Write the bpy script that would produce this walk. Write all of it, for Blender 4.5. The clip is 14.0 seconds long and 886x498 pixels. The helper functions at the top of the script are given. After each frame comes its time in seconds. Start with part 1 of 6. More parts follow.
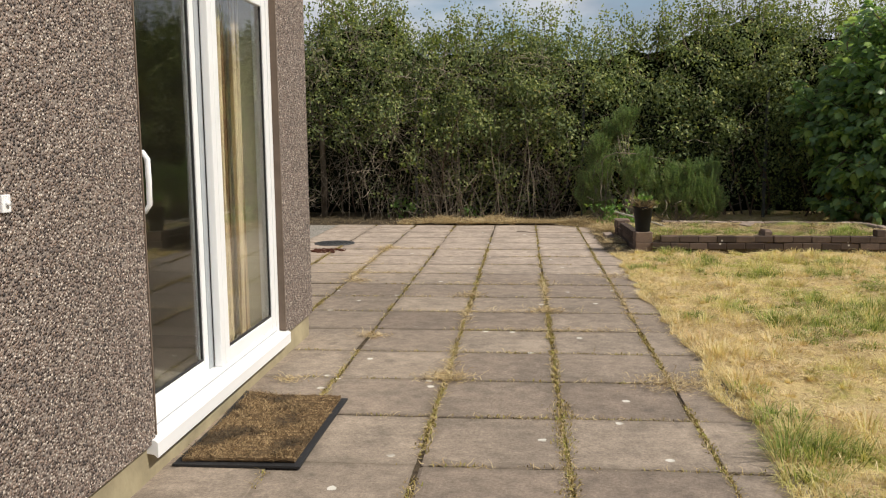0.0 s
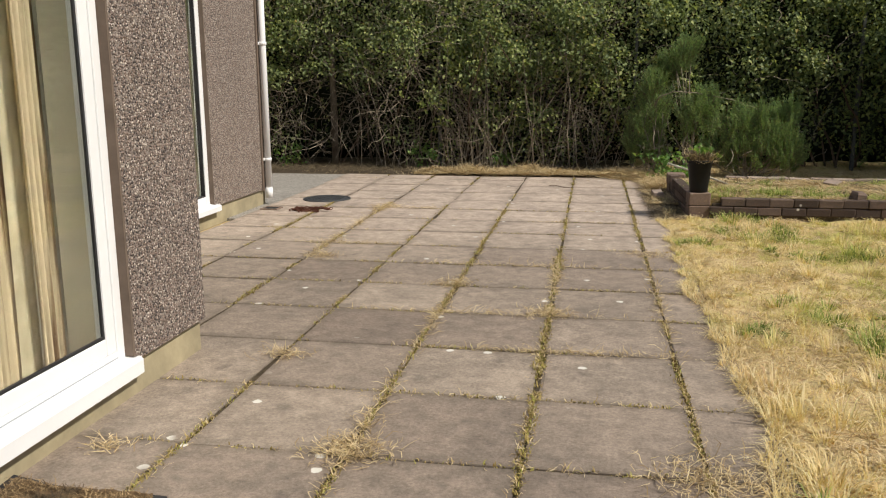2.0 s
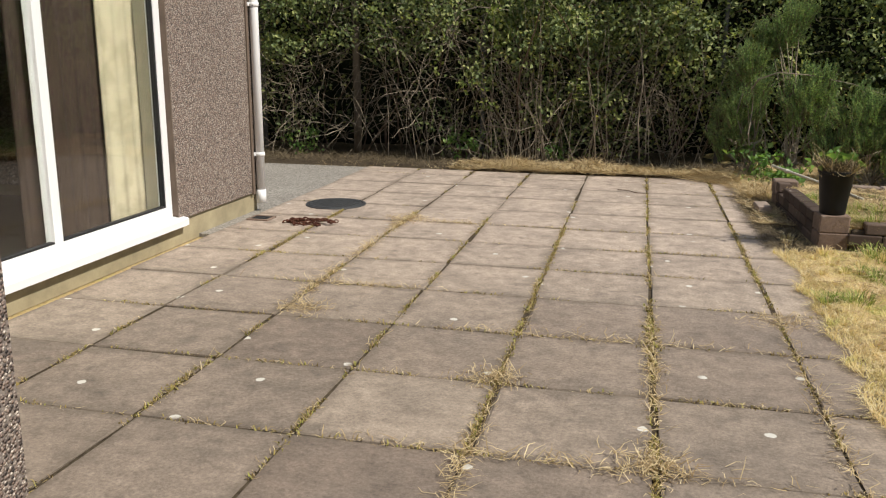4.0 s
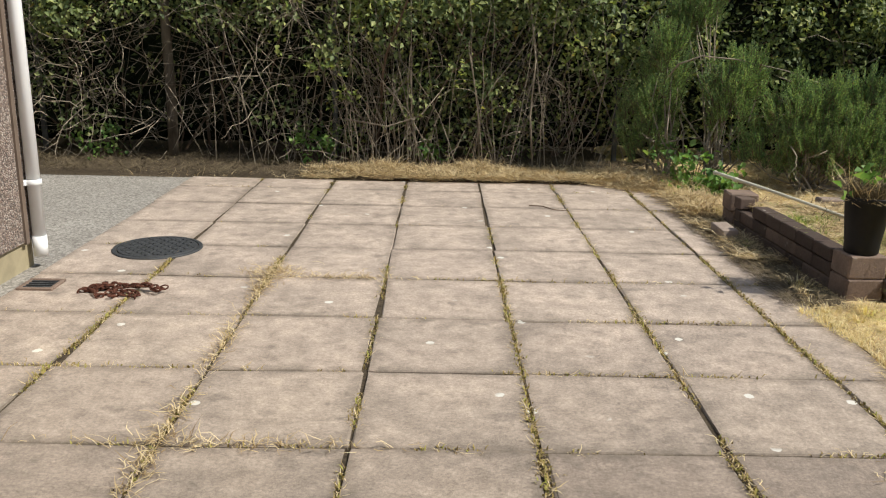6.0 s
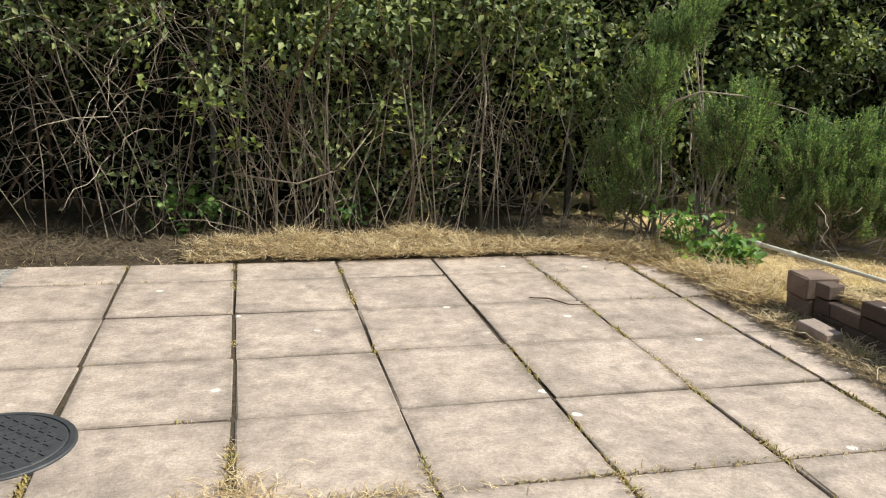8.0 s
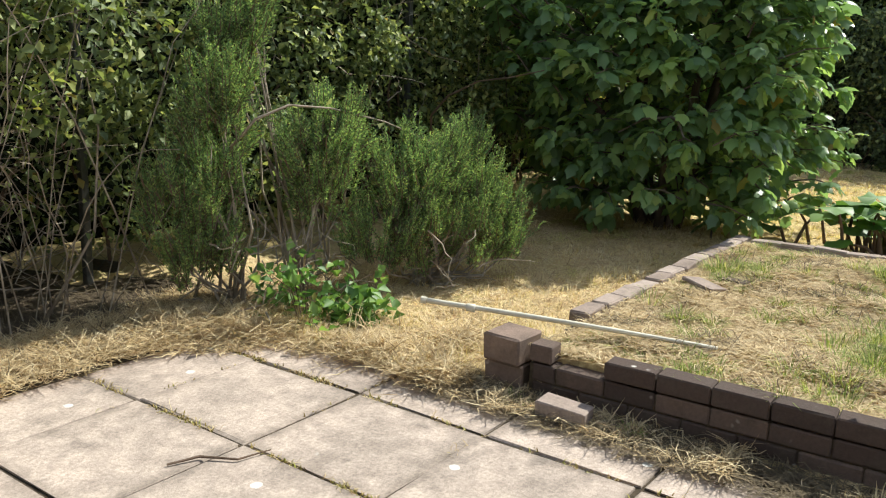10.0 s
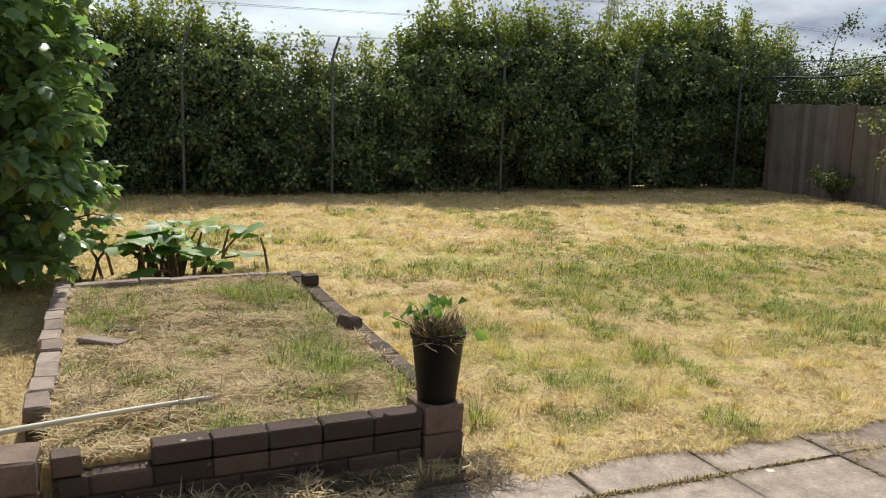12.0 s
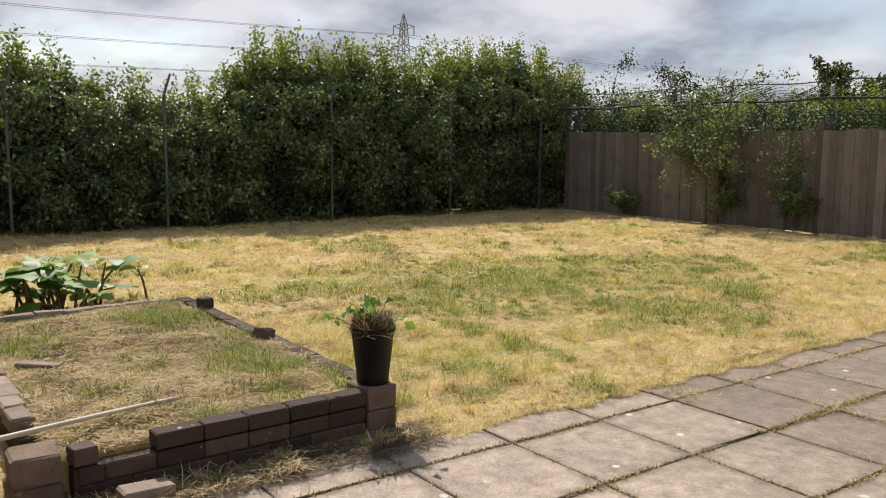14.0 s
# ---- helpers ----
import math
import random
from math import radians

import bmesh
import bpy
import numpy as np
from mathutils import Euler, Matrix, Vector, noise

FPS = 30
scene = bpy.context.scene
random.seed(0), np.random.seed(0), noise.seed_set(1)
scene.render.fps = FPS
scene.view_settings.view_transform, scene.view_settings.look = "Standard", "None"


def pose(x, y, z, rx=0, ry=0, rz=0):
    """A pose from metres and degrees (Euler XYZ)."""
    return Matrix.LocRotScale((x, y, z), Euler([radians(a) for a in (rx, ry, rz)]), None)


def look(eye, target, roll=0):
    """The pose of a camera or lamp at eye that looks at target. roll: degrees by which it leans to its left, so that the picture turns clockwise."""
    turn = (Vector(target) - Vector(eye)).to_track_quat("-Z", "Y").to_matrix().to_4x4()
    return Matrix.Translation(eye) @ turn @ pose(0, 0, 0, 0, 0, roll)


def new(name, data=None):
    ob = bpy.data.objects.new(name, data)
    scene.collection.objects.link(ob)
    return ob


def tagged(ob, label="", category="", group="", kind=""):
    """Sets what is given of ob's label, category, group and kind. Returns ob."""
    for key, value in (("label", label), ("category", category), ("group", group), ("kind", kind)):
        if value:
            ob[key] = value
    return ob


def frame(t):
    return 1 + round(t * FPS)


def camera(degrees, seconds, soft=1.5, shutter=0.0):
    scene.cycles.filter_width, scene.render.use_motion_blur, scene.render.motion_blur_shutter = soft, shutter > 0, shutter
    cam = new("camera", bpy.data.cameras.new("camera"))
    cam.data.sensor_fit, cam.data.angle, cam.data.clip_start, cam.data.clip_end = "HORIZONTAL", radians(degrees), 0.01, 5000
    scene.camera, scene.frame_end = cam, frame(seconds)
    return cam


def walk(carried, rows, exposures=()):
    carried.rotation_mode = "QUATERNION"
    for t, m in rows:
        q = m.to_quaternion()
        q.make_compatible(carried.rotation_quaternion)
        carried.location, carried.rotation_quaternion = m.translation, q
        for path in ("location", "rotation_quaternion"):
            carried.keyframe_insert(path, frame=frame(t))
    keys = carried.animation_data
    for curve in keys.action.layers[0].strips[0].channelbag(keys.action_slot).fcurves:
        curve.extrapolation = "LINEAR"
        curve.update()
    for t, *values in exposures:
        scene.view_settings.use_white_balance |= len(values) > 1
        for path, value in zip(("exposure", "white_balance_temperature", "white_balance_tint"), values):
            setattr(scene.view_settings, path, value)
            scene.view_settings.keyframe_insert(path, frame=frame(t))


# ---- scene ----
cam = camera(55.7, 14.0, soft=1.15)
PATH = [
    (0, (1.033, -9.35, 1.318), (0.843, -7.376, 1.057), -0.5),
    (0.5, (1.149, -8.934, 1.298), (0.929, -6.966, 1.017), 0.6),
    (1, (1.301, -8.486, 1.31), (1.11, -6.517, 1.017), 1.0),
    (1.5, (1.37, -7.999, 1.297), (1.087, -6.048, 0.964), 0.0),
    (2, (1.416, -7.496, 1.291), (1.077, -5.567, 0.887), -0.3),
    (2.5, (1.426, -7.006, 1.297), (1.032, -5.092, 0.87), -0.0),
    (3, (1.363, -6.485, 1.284), (0.926, -4.583, 0.845), 0.3),
    (3.2, (1.339, -6.298, 1.288), (0.894, -4.4, 0.841), 0.5),
    (5.3, (0.53, -4.311, 1.299), (0.26, -2.397, 0.786), -0.3),
    (5.5, (0.462, -4.134, 1.312), (0.3, -2.211, 0.786), 0.1),
    (6, (0.271, -3.633, 1.313), (0.285, -1.703, 0.792), 1.2),
    (6.5, (0.041, -3.122, 1.316), (0.267, -1.198, 0.818), 1.1),
    (7, (-0.182, -2.639, 1.304), (0.174, -0.732, 0.819), 1.3),
    (7.2, (-0.288, -2.44, 1.32), (0.078, -0.533, 0.843), 1.5),
    (9.3, (-0.645, -0.311, 1.335), (0.388, 1.34, 0.876), 2.5),
    (9.5, (-0.636, -0.098, 1.344), (0.543, 1.455, 0.897), 2.5),
    (10, (-0.613, 0.331, 1.336), (0.985, 1.452, 0.899), 2.3),
    (10.5, (-0.529, 0.755, 1.312), (1.298, 1.433, 0.865), 1.9),
    (11, (-0.469, 1.159, 1.353), (1.476, 1.354, 0.932), 0.8),
    (11.5, (-0.509, 1.495, 1.389), (1.429, 1.168, 1.017), 0.7),
    (12, (-0.7, 1.711, 1.423), (1.124, 0.958, 1.099), 1.6),
    (12.5, (-0.827, 1.974, 1.425), (0.853, 0.93, 1.132), 1.6),
    (13, (-1.005, 2.208, 1.437), (0.585, 1.028, 1.158), 1.5),
    (13.5, (-1.151, 2.413, 1.441), (0.427, 1.214, 1.174), 1.1),
    (14, (-1.159, 2.59, 1.436), (0.448, 1.425, 1.19), 0.5),
]
walk(cam, [(t, look(eye, target, roll)) for t, eye, target, roll in PATH], exposures=[(0, 0.0, 6500, 10), (3, 0.02, 6450, 10), (6.5, 0.3, 6200, 8), (9.5, 0.72, 6050, 6), (11, 0.75, 6000, 6), (12.5, 0.06, 6400, 11), (13.4, 0.08, 6450, 12), (14, 0.2, 6500, 12)])

# ---- light ----
SUN_AZ, SUN_EL = -17.0, 47.0          # degrees: from +x towards +y, above the horizon
sun_dir = Vector((math.cos(radians(SUN_EL)) * math.cos(radians(SUN_AZ)), math.cos(radians(SUN_EL)) * math.sin(radians(SUN_AZ)), math.sin(radians(SUN_EL))))
sun = new("sun", bpy.data.lights.new("sun", "SUN"))
sun.data.energy, sun.data.angle, sun.data.color = 4.6, radians(0.55), (1.0, 0.925, 0.805)
sun.matrix_world = look(sun_dir * 40, (0, 0, 0))

world = bpy.data.worlds.new("sky")
scene.world = world
world.use_nodes = True
wt = world.node_tree
wt.nodes.clear()


def wn(kind, **values):
    n = wt.nodes.new(kind)
    for k, v in values.items():
        if k in n.inputs:
            n.inputs[k].default_value = v
    return n


sky = wn("ShaderNodeTexSky")
sky.sky_type, sky.sun_disc = "NISHITA", False
sky.sun_elevation, sky.sun_rotation = radians(SUN_EL), radians(90 - SUN_AZ)
coord = wn("ShaderNodeTexCoord")
sep = wn("ShaderNodeSeparateXYZ")
wt.links.new(coord.outputs["Generated"], sep.inputs[0])
lift = wn("ShaderNodeMath")
lift.operation = "ADD"
lift.inputs[1].default_value = 0.34
wt.links.new(sep.outputs["Z"], lift.inputs[0])
plane = wn("ShaderNodeVectorMath")
plane.operation = "DIVIDE"
comb = wn("ShaderNodeCombineXYZ")
for k in range(3):
    wt.links.new(lift.outputs[0], comb.inputs[k])
wt.links.new(coord.outputs["Generated"], plane.inputs[0])
wt.links.new(comb.outputs[0], plane.inputs[1])
puff = wn("ShaderNodeTexNoise", Scale=1.7, Detail=8.0, Roughness=0.52, Distortion=0.1)
wt.links.new(plane.outputs[0], puff.inputs["Vector"])
cover = wn("ShaderNodeValToRGB")
cover.color_ramp.elements[0].position, cover.color_ramp.elements[0].color = 0.37, (0, 0, 0, 1)
cover.color_ramp.elements[1].position, cover.color_ramp.elements[1].color = 0.54, (1, 1, 1, 1)
wt.links.new(puff.outputs["Fac"], cover.inputs[0])
body = wn("ShaderNodeTexNoise", Scale=3.2, Detail=7.0, Roughness=0.5)
wt.links.new(plane.outputs[0], body.inputs["Vector"])
tone = wn("ShaderNodeValToRGB")
tone.color_ramp.elements[0].position, tone.color_ramp.elements[0].color = 0.36, (3.0, 3.35, 4.1, 1)
tone.color_ramp.elements[1].position, tone.color_ramp.elements[1].color = 0.62, (6.7, 6.85, 7.2, 1)
wt.links.new(body.outputs["Fac"], tone.inputs[0])
blend = wn("ShaderNodeMix")
blend.data_type = "RGBA"
wt.links.new(cover.outputs["Color"], blend.inputs["Factor"])
wt.links.new(sky.outputs[0], blend.inputs["A"])
wt.links.new(tone.outputs["Color"], blend.inputs["B"])
back = wn("ShaderNodeBackground", Strength=0.10)
wt.links.new(blend.outputs["Result"], back.inputs["Color"])
wt.links.new(back.outputs[0], wn("ShaderNodeOutputWorld").inputs["Surface"])


# ---- materials ----
class Mat:
    """A node material with a few short ways to wire it."""

    def __init__(self, name, rough=0.8, metal=0.0, spec=0.4):
        self.m = bpy.data.materials.new(name)
        self.m.use_nodes = True
        self.t = self.m.node_tree
        self.b = self.t.nodes["Principled BSDF"]
        self.b.inputs["Roughness"].default_value = rough
        self.b.inputs["Metallic"].default_value = metal
        self.b.inputs["Specular IOR Level"].default_value = spec
        self.co = self.node("ShaderNodeTexCoord")
        self.height = None

    def node(self, kind, **values):
        n = self.t.nodes.new(kind)
        for k, v in values.items():
            n.inputs[k.replace("_", " ")].default_value = v
        return n

    def link(self, a, b):
        self.t.links.new(a, b)

    def noise(self, scale, detail=4.0, rough=0.55, space="Object", stretch=None, distort=0.0):
        n = self.node("ShaderNodeTexNoise", Scale=scale, Detail=detail, Roughness=rough, Distortion=distort)
        src = self.where(space)
        if stretch:
            mp = self.node("ShaderNodeMapping", Scale=stretch)
            self.link(src, mp.inputs[0])
            src = mp.outputs[0]
        self.link(src, n.inputs["Vector"])
        return n.outputs["Fac"]

    def where(self, space):
        if space == "World":
            return self.node("ShaderNodeNewGeometry").outputs["Position"]
        return self.co.outputs[space]

    def voronoi(self, scale, space="Object", feature="F1", out="Distance", dims="3D"):
        n = self.node("ShaderNodeTexVoronoi", Scale=scale)
        n.feature = feature
        n.voronoi_dimensions = dims
        self.link(self.where(space), n.inputs["Vector"])
        return n.outputs[out]

    def ramp(self, fac, *stops):
        n = self.node("ShaderNodeValToRGB")
        e = n.color_ramp.elements
        while len(e) < len(stops):
            e.new(0.5)
        for k, (p, c) in enumerate(stops):
            e[k].position = p
            e[k].color = (*c, 1) if not isinstance(c, (int, float)) else (c, c, c, 1)
        self.link(fac, n.inputs[0])
        return n.outputs[0]

    def mix(self, fac, a, b, how="MIX"):
        n = self.node("ShaderNodeMix")
        n.data_type, n.blend_type = "RGBA", how
        for key, v in (("Factor", fac), ("A", a), ("B", b)):
            if isinstance(v, (int, float)):
                n.inputs[key].default_value = v if key == "Factor" else (v, v, v, 1)
            elif isinstance(v, tuple):
                n.inputs[key].default_value = (*v, 1)
            else:
                self.link(v, n.inputs[key])
        return n.outputs["Result"]

    def math(self, op, a, b):
        n = self.node("ShaderNodeMath")
        n.operation = op
        for k, v in enumerate((a, b)):
            if isinstance(v, (int, float)):
                n.inputs[k].default_value = v
            else:
                self.link(v, n.inputs[k])
        return n.outputs[0]

    def random(self, island=False):
        if island:
            return self.node("ShaderNodeNewGeometry").outputs["Random Per Island"]
        return self.node("ShaderNodeObjectInfo").outputs["Random"]

    def color(self, src):
        self.link(src, self.b.inputs["Base Color"])
        return self

    def rough(self, src):
        self.link(src, self.b.inputs["Roughness"])
        return self

    def bump(self, src, strength=0.4, distance=0.01):
        n = self.node("ShaderNodeBump", Strength=strength, Distance=distance)
        self.link(src, n.inputs["Height"])
        if self.height is not None:
            self.link(self.height, n.inputs["Normal"])
        self.height = n.outputs[0]
        self.link(self.height, self.b.inputs["Normal"])
        return self

    def leafy(self, share, tint):
        """Lets light through a thin leaf."""
        tr = self.node("ShaderNodeBsdfTranslucent")
        src = self.b.inputs["Base Color"].links[0].from_socket
        self.link(self.mix(1.0, src, tint, "MULTIPLY"), tr.inputs["Color"])
        mx = self.node("ShaderNodeMixShader", Fac=share)
        self.link(self.b.outputs[0], mx.inputs[1])
        self.link(tr.outputs[0], mx.inputs[2])
        self.link(mx.outputs[0], self.t.nodes["Material Output"].inputs["Surface"])
        return self


def plain(name, c, rough=0.6, metal=0.0, var=0.12, scale=8.0, bump=0.0, spec=0.4):
    """A single paint or plastic with a little dirt in it."""
    k = Mat(name, rough, metal, spec)
    n = k.noise(scale, 6.0, 0.6)
    dark = tuple(x * (1 - var) for x in c)
    k.color(k.ramp(n, (0.3, dark), (0.7, c)))
    if bump:
        k.bump(k.noise(scale * 12, 5.0), bump, 0.004)
    return k.m


def slab_mat():
    k = Mat("concrete_slab", 0.9, spec=0.25)
    base = k.ramp(k.random(), (0.0, (0.225, 0.178, 0.142)), (0.5, (0.29, 0.235, 0.186)), (1.0, (0.36, 0.295, 0.232)))
    # the far rows, towards +y, are paler
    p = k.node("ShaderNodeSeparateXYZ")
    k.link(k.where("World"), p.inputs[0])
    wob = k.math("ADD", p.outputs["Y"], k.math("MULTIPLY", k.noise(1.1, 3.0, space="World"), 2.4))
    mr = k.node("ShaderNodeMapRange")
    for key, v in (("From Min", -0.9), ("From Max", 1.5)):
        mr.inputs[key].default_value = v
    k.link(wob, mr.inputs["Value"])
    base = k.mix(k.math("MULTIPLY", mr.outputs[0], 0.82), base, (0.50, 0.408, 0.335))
    grime = k.ramp(k.noise(2.2, 8.0, 0.68, "World"), (0.40, 0.0), (0.66, 1.0))
    base = k.mix(k.math("MULTIPLY", grime, 0.5), base, (0.115, 0.098, 0.082))
    fine = k.noise(70.0, 7.0, 0.8, "World")
    base = k.mix(0.58, base, k.ramp(fine, (0.32, 0.22), (0.68, 0.78)), "OVERLAY")
    mott = k.noise(11.0, 6.0, 0.7, "World")
    base = k.mix(0.45, base, k.ramp(mott, (0.34, 0.26), (0.66, 0.74)), "OVERLAY")
    blot = k.ramp(k.noise(6.5, 4.0, 0.5, "World"), (0.60, 0.0), (0.70, 1.0))
    base = k.mix(k.math("MULTIPLY", blot, 0.32), base, (0.06, 0.055, 0.05))
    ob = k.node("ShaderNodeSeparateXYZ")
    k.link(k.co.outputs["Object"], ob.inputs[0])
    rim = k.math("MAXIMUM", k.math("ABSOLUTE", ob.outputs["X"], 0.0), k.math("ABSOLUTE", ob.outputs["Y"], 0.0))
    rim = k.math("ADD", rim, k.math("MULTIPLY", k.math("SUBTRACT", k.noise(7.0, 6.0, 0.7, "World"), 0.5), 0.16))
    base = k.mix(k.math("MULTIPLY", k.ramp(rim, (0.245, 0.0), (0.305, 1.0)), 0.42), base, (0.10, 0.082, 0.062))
    lich = k.ramp(k.math("ADD", k.voronoi(2.4, "World", dims="2D"), k.math("MULTIPLY", k.noise(40.0, 2.0, space="World"), 0.05)), (0.066, 1.0), (0.074, 0.0))
    keep = k.ramp(k.noise(2.3, 2.0, space="World"), (0.51, 0.0), (0.55, 1.0))
    base = k.mix(k.math("MULTIPLY", lich, keep), base, (0.62, 0.60, 0.54))
    k.color(base)
    k.bump(fine, 0.6, 0.004)
    k.bump(mott, 0.5, 0.010)
    return k.m


def lawn_tint(k):
    """Dry straw and green patches, alike for the ground and its blades."""
    n1 = k.noise(0.42, 4.0, 0.6, "World")
    n2 = k.noise(3.6, 6.0, 0.7, "World")
    # the damper, greener middle of the lawn
    sub = k.node("ShaderNodeVectorMath")
    sub.operation = "SUBTRACT"
    k.link(k.where("World"), sub.inputs[0])
    sub.inputs[1].default_value = (5.2, -3.3, 0.0)
    div = k.node("ShaderNodeVectorMath")
    div.operation = "DIVIDE"
    k.link(sub.outputs[0], div.inputs[0])
    div.inputs[1].default_value = (2.4, 3.4, 50.0)
    far = k.node("ShaderNodeVectorMath")
    far.operation = "LENGTH"
    k.link(div.outputs[0], far.inputs[0])
    damp = k.ramp(far.outputs["Value"], (0.35, 0.06), (1.15, 0.0))
    mixn = k.math("ADD", k.math("ADD", k.math("MULTIPLY", n1, 0.45), k.math("MULTIPLY", n2, 0.55)), damp)
    return k.ramp(mixn, (0.36, (0.52, 0.38, 0.21)), (0.43, (0.78, 0.64, 0.39)), (0.535, (0.74, 0.62, 0.33)), (0.60, (0.56, 0.53, 0.19)), (0.68, (0.30, 0.37, 0.09)))


def ground_mat():
    k = Mat("dry_lawn_soil", 0.95, spec=0.15)
    # lawn tint darkened: shade between the blades is put into the ground colour
    c = k.mix(1.0, lawn_tint(k), (0.80, 0.75, 0.66), "MULTIPLY")
    f = k.noise(34.0, 6.0, 0.75, "World", (1, 1, 0.3))
    c = k.mix(0.55, c, k.ramp(f, (0.30, 0.16), (0.72, 0.80)), "OVERLAY")
    brown = k.ramp(k.noise(5.5, 4.0, 0.6, "World"), (0.60, 0.0), (0.70, 1.0))
    c = k.mix(k.math("MULTIPLY", brown, 0.55), c, (0.13, 0.085, 0.045))
    k.color(c)
    k.bump(f, 0.8, 0.03)
    return k.m


def blade_mat(name, green=False):
    k = Mat(name, 0.75, spec=0.25)
    c = lawn_tint(k) if not green else k.ramp(k.random(True), (0.0, (0.17, 0.24, 0.05)), (0.7, (0.31, 0.38, 0.10)), (1.0, (0.50, 0.47, 0.18)))
    c = k.mix(0.5, c, k.ramp(k.random(True), (0.0, 0.16), (1.0, 0.84)), "OVERLAY")
    k.color(c)
    k.leafy(0.35, (1.0, 1.0, 0.6))
    return k.m


def straw_mat():
    k = Mat("straw", 0.8, spec=0.2)
    k.color(k.ramp(k.random(True), (0.0, (0.27, 0.19, 0.10)), (0.45, (0.54, 0.42, 0.235)), (1.0, (0.78, 0.66, 0.42))))
    k.leafy(0.25, (1.0, 0.9, 0.6))
    return k.m


def strand_mat():
    k = Mat("coir_strand", 0.9, spec=0.15)
    c = k.ramp(k.random(True), (0.0, (0.07, 0.045, 0.025)), (0.5, (0.20, 0.13, 0.065)), (1.0, (0.48, 0.35, 0.19)))
    c = k.mix(k.math("MULTIPLY", k.ramp(k.noise(4.5, 3.0, space="World"), (0.50, 0.0), (0.62, 1.0)), 0.8), c, (0.045, 0.037, 0.028))
    k.color(c)
    return k.m


def moss_mat():
    k = Mat("moss", 0.95, spec=0.1)
    k.color(k.ramp(k.random(True), (0.0, (0.20, 0.145, 0.06)), (0.55, (0.36, 0.28, 0.10)), (1.0, (0.29, 0.30, 0.07))))
    return k.m


def soil_mat():
    k = Mat("soil", 0.97, spec=0.1)
    n = k.noise(30.0, 8.0, 0.7, "World")
    k.color(k.ramp(n, (0.3, (0.045, 0.034, 0.024)), (0.7, (0.125, 0.098, 0.066))))
    k.bump(n, 0.9, 0.02)
    return k.m


def render_mat():
    """Pebble dash: small mixed stones thrown on mortar."""
    k = Mat("pebble_dash", 0.85, spec=0.3)
    cell = k.voronoi(105.0, "World", out="Color")
    sp = k.node("ShaderNodeSeparateColor")
    k.link(cell, sp.inputs[0])
    stone = k.ramp(sp.outputs[0], (0.0, (0.06, 0.052, 0.05)), (0.25, (0.19, 0.145, 0.125)), (0.5, (0.32, 0.235, 0.19)), (0.75, (0.40, 0.335, 0.285)), (1.0, (0.68, 0.60, 0.52)))
    d = k.voronoi(105.0, "World")
    c = k.mix(k.ramp(d, (0.45, 0.0), (0.78, 0.85)), stone, (0.16, 0.135, 0.12))
    stain = k.noise(1.3, 5.0, 0.6, "World")
    c = k.mix(0.3, c, k.ramp(stain, (0.3, 0.36), (0.7, 0.62)), "OVERLAY")
    k.color(c)
    k.bump(k.ramp(d, (0.0, 1.0), (0.7, 0.0)), 1.0, 0.010)
    k.bump(k.noise(260.0, 3.0, space="World"), 0.3, 0.003)
    return k.m


def leaf_mat(name, dark, mid, light, share=0.28, rough=0.6, tint=(1.0, 1.0, 0.6)):
    k = Mat(name, rough, spec=0.45)
    r = k.random(True)
    c = k.ramp(r, (0.0, dark), (0.6, mid), (0.97, light), (1.0, (0.30, 0.22, 0.05)))
    c = k.mix(0.35, c, k.ramp(k.noise(1.4, 3.0, space="World"), (0.35, 0.30), (0.65, 0.70)), "OVERLAY")
    k.color(c)
    k.leafy(share, tint)
    return k.m


def bark_mat(name, a, b):
    k = Mat(name, 0.9, spec=0.2)
    n = k.noise(14.0, 6.0, 0.65, "World", (1, 1, 0.25))
    k.color(k.ramp(n, (0.3, a), (0.7, b)))
    k.bump(n, 0.7, 0.01)
    return k.m


def brick_mat(name, a, b, cc, grime=0.6):
    k = Mat(name, 0.92, spec=0.2)
    c = k.ramp(k.random(), (0.0, a), (0.5, b), (1.0, cc))
    n = k.noise(9.0, 7.0, 0.65, "World")
    c = k.mix(k.math("MULTIPLY", k.ramp(n, (0.45, 0.0), (0.65, 1.0)), grime), c, (0.075, 0.06, 0.048))
    f = k.noise(75.0, 5.0, 0.7, "World")
    c = k.mix(0.4, c, k.ramp(f, (0.3, 0.3), (0.7, 0.7)), "OVERLAY")
    l = k.ramp(k.voronoi(16.0, "World"), (0.16, 1.0), (0.24, 0.0))
    keep = k.ramp(k.noise(5.0, 2.0, space="World"), (0.60, 0.0), (0.68, 1.0))
    c = k.mix(k.math("MULTIPLY", l, keep), c, (0.55, 0.51, 0.45))
    k.color(c)
    k.bump(f, 0.5, 0.004)
    k.bump(k.noise(18.0, 4.0, space="World"), 0.5, 0.008)
    return k.m


def wood_mat(name, a, b, cc):
    k = Mat(name, 0.88, spec=0.2)
    g = k.noise(9.0, 7.0, 0.65, "Object", (6, 6, 0.35), 0.4)
    base = k.ramp(k.random(), (0.0, a), (0.5, b), (1.0, cc))
    c = k.mix(0.55, base, k.ramp(g, (0.3, 0.28), (0.7, 0.70)), "OVERLAY")
    c = k.mix(k.math("MULTIPLY", k.ramp(k.noise(3.0, 4.0, space="World"), (0.52, 0.0), (0.70, 1.0)), 0.4), c, (0.09, 0.07, 0.055))
    k.color(c)
    k.bump(g, 0.5, 0.006)
    return k.m


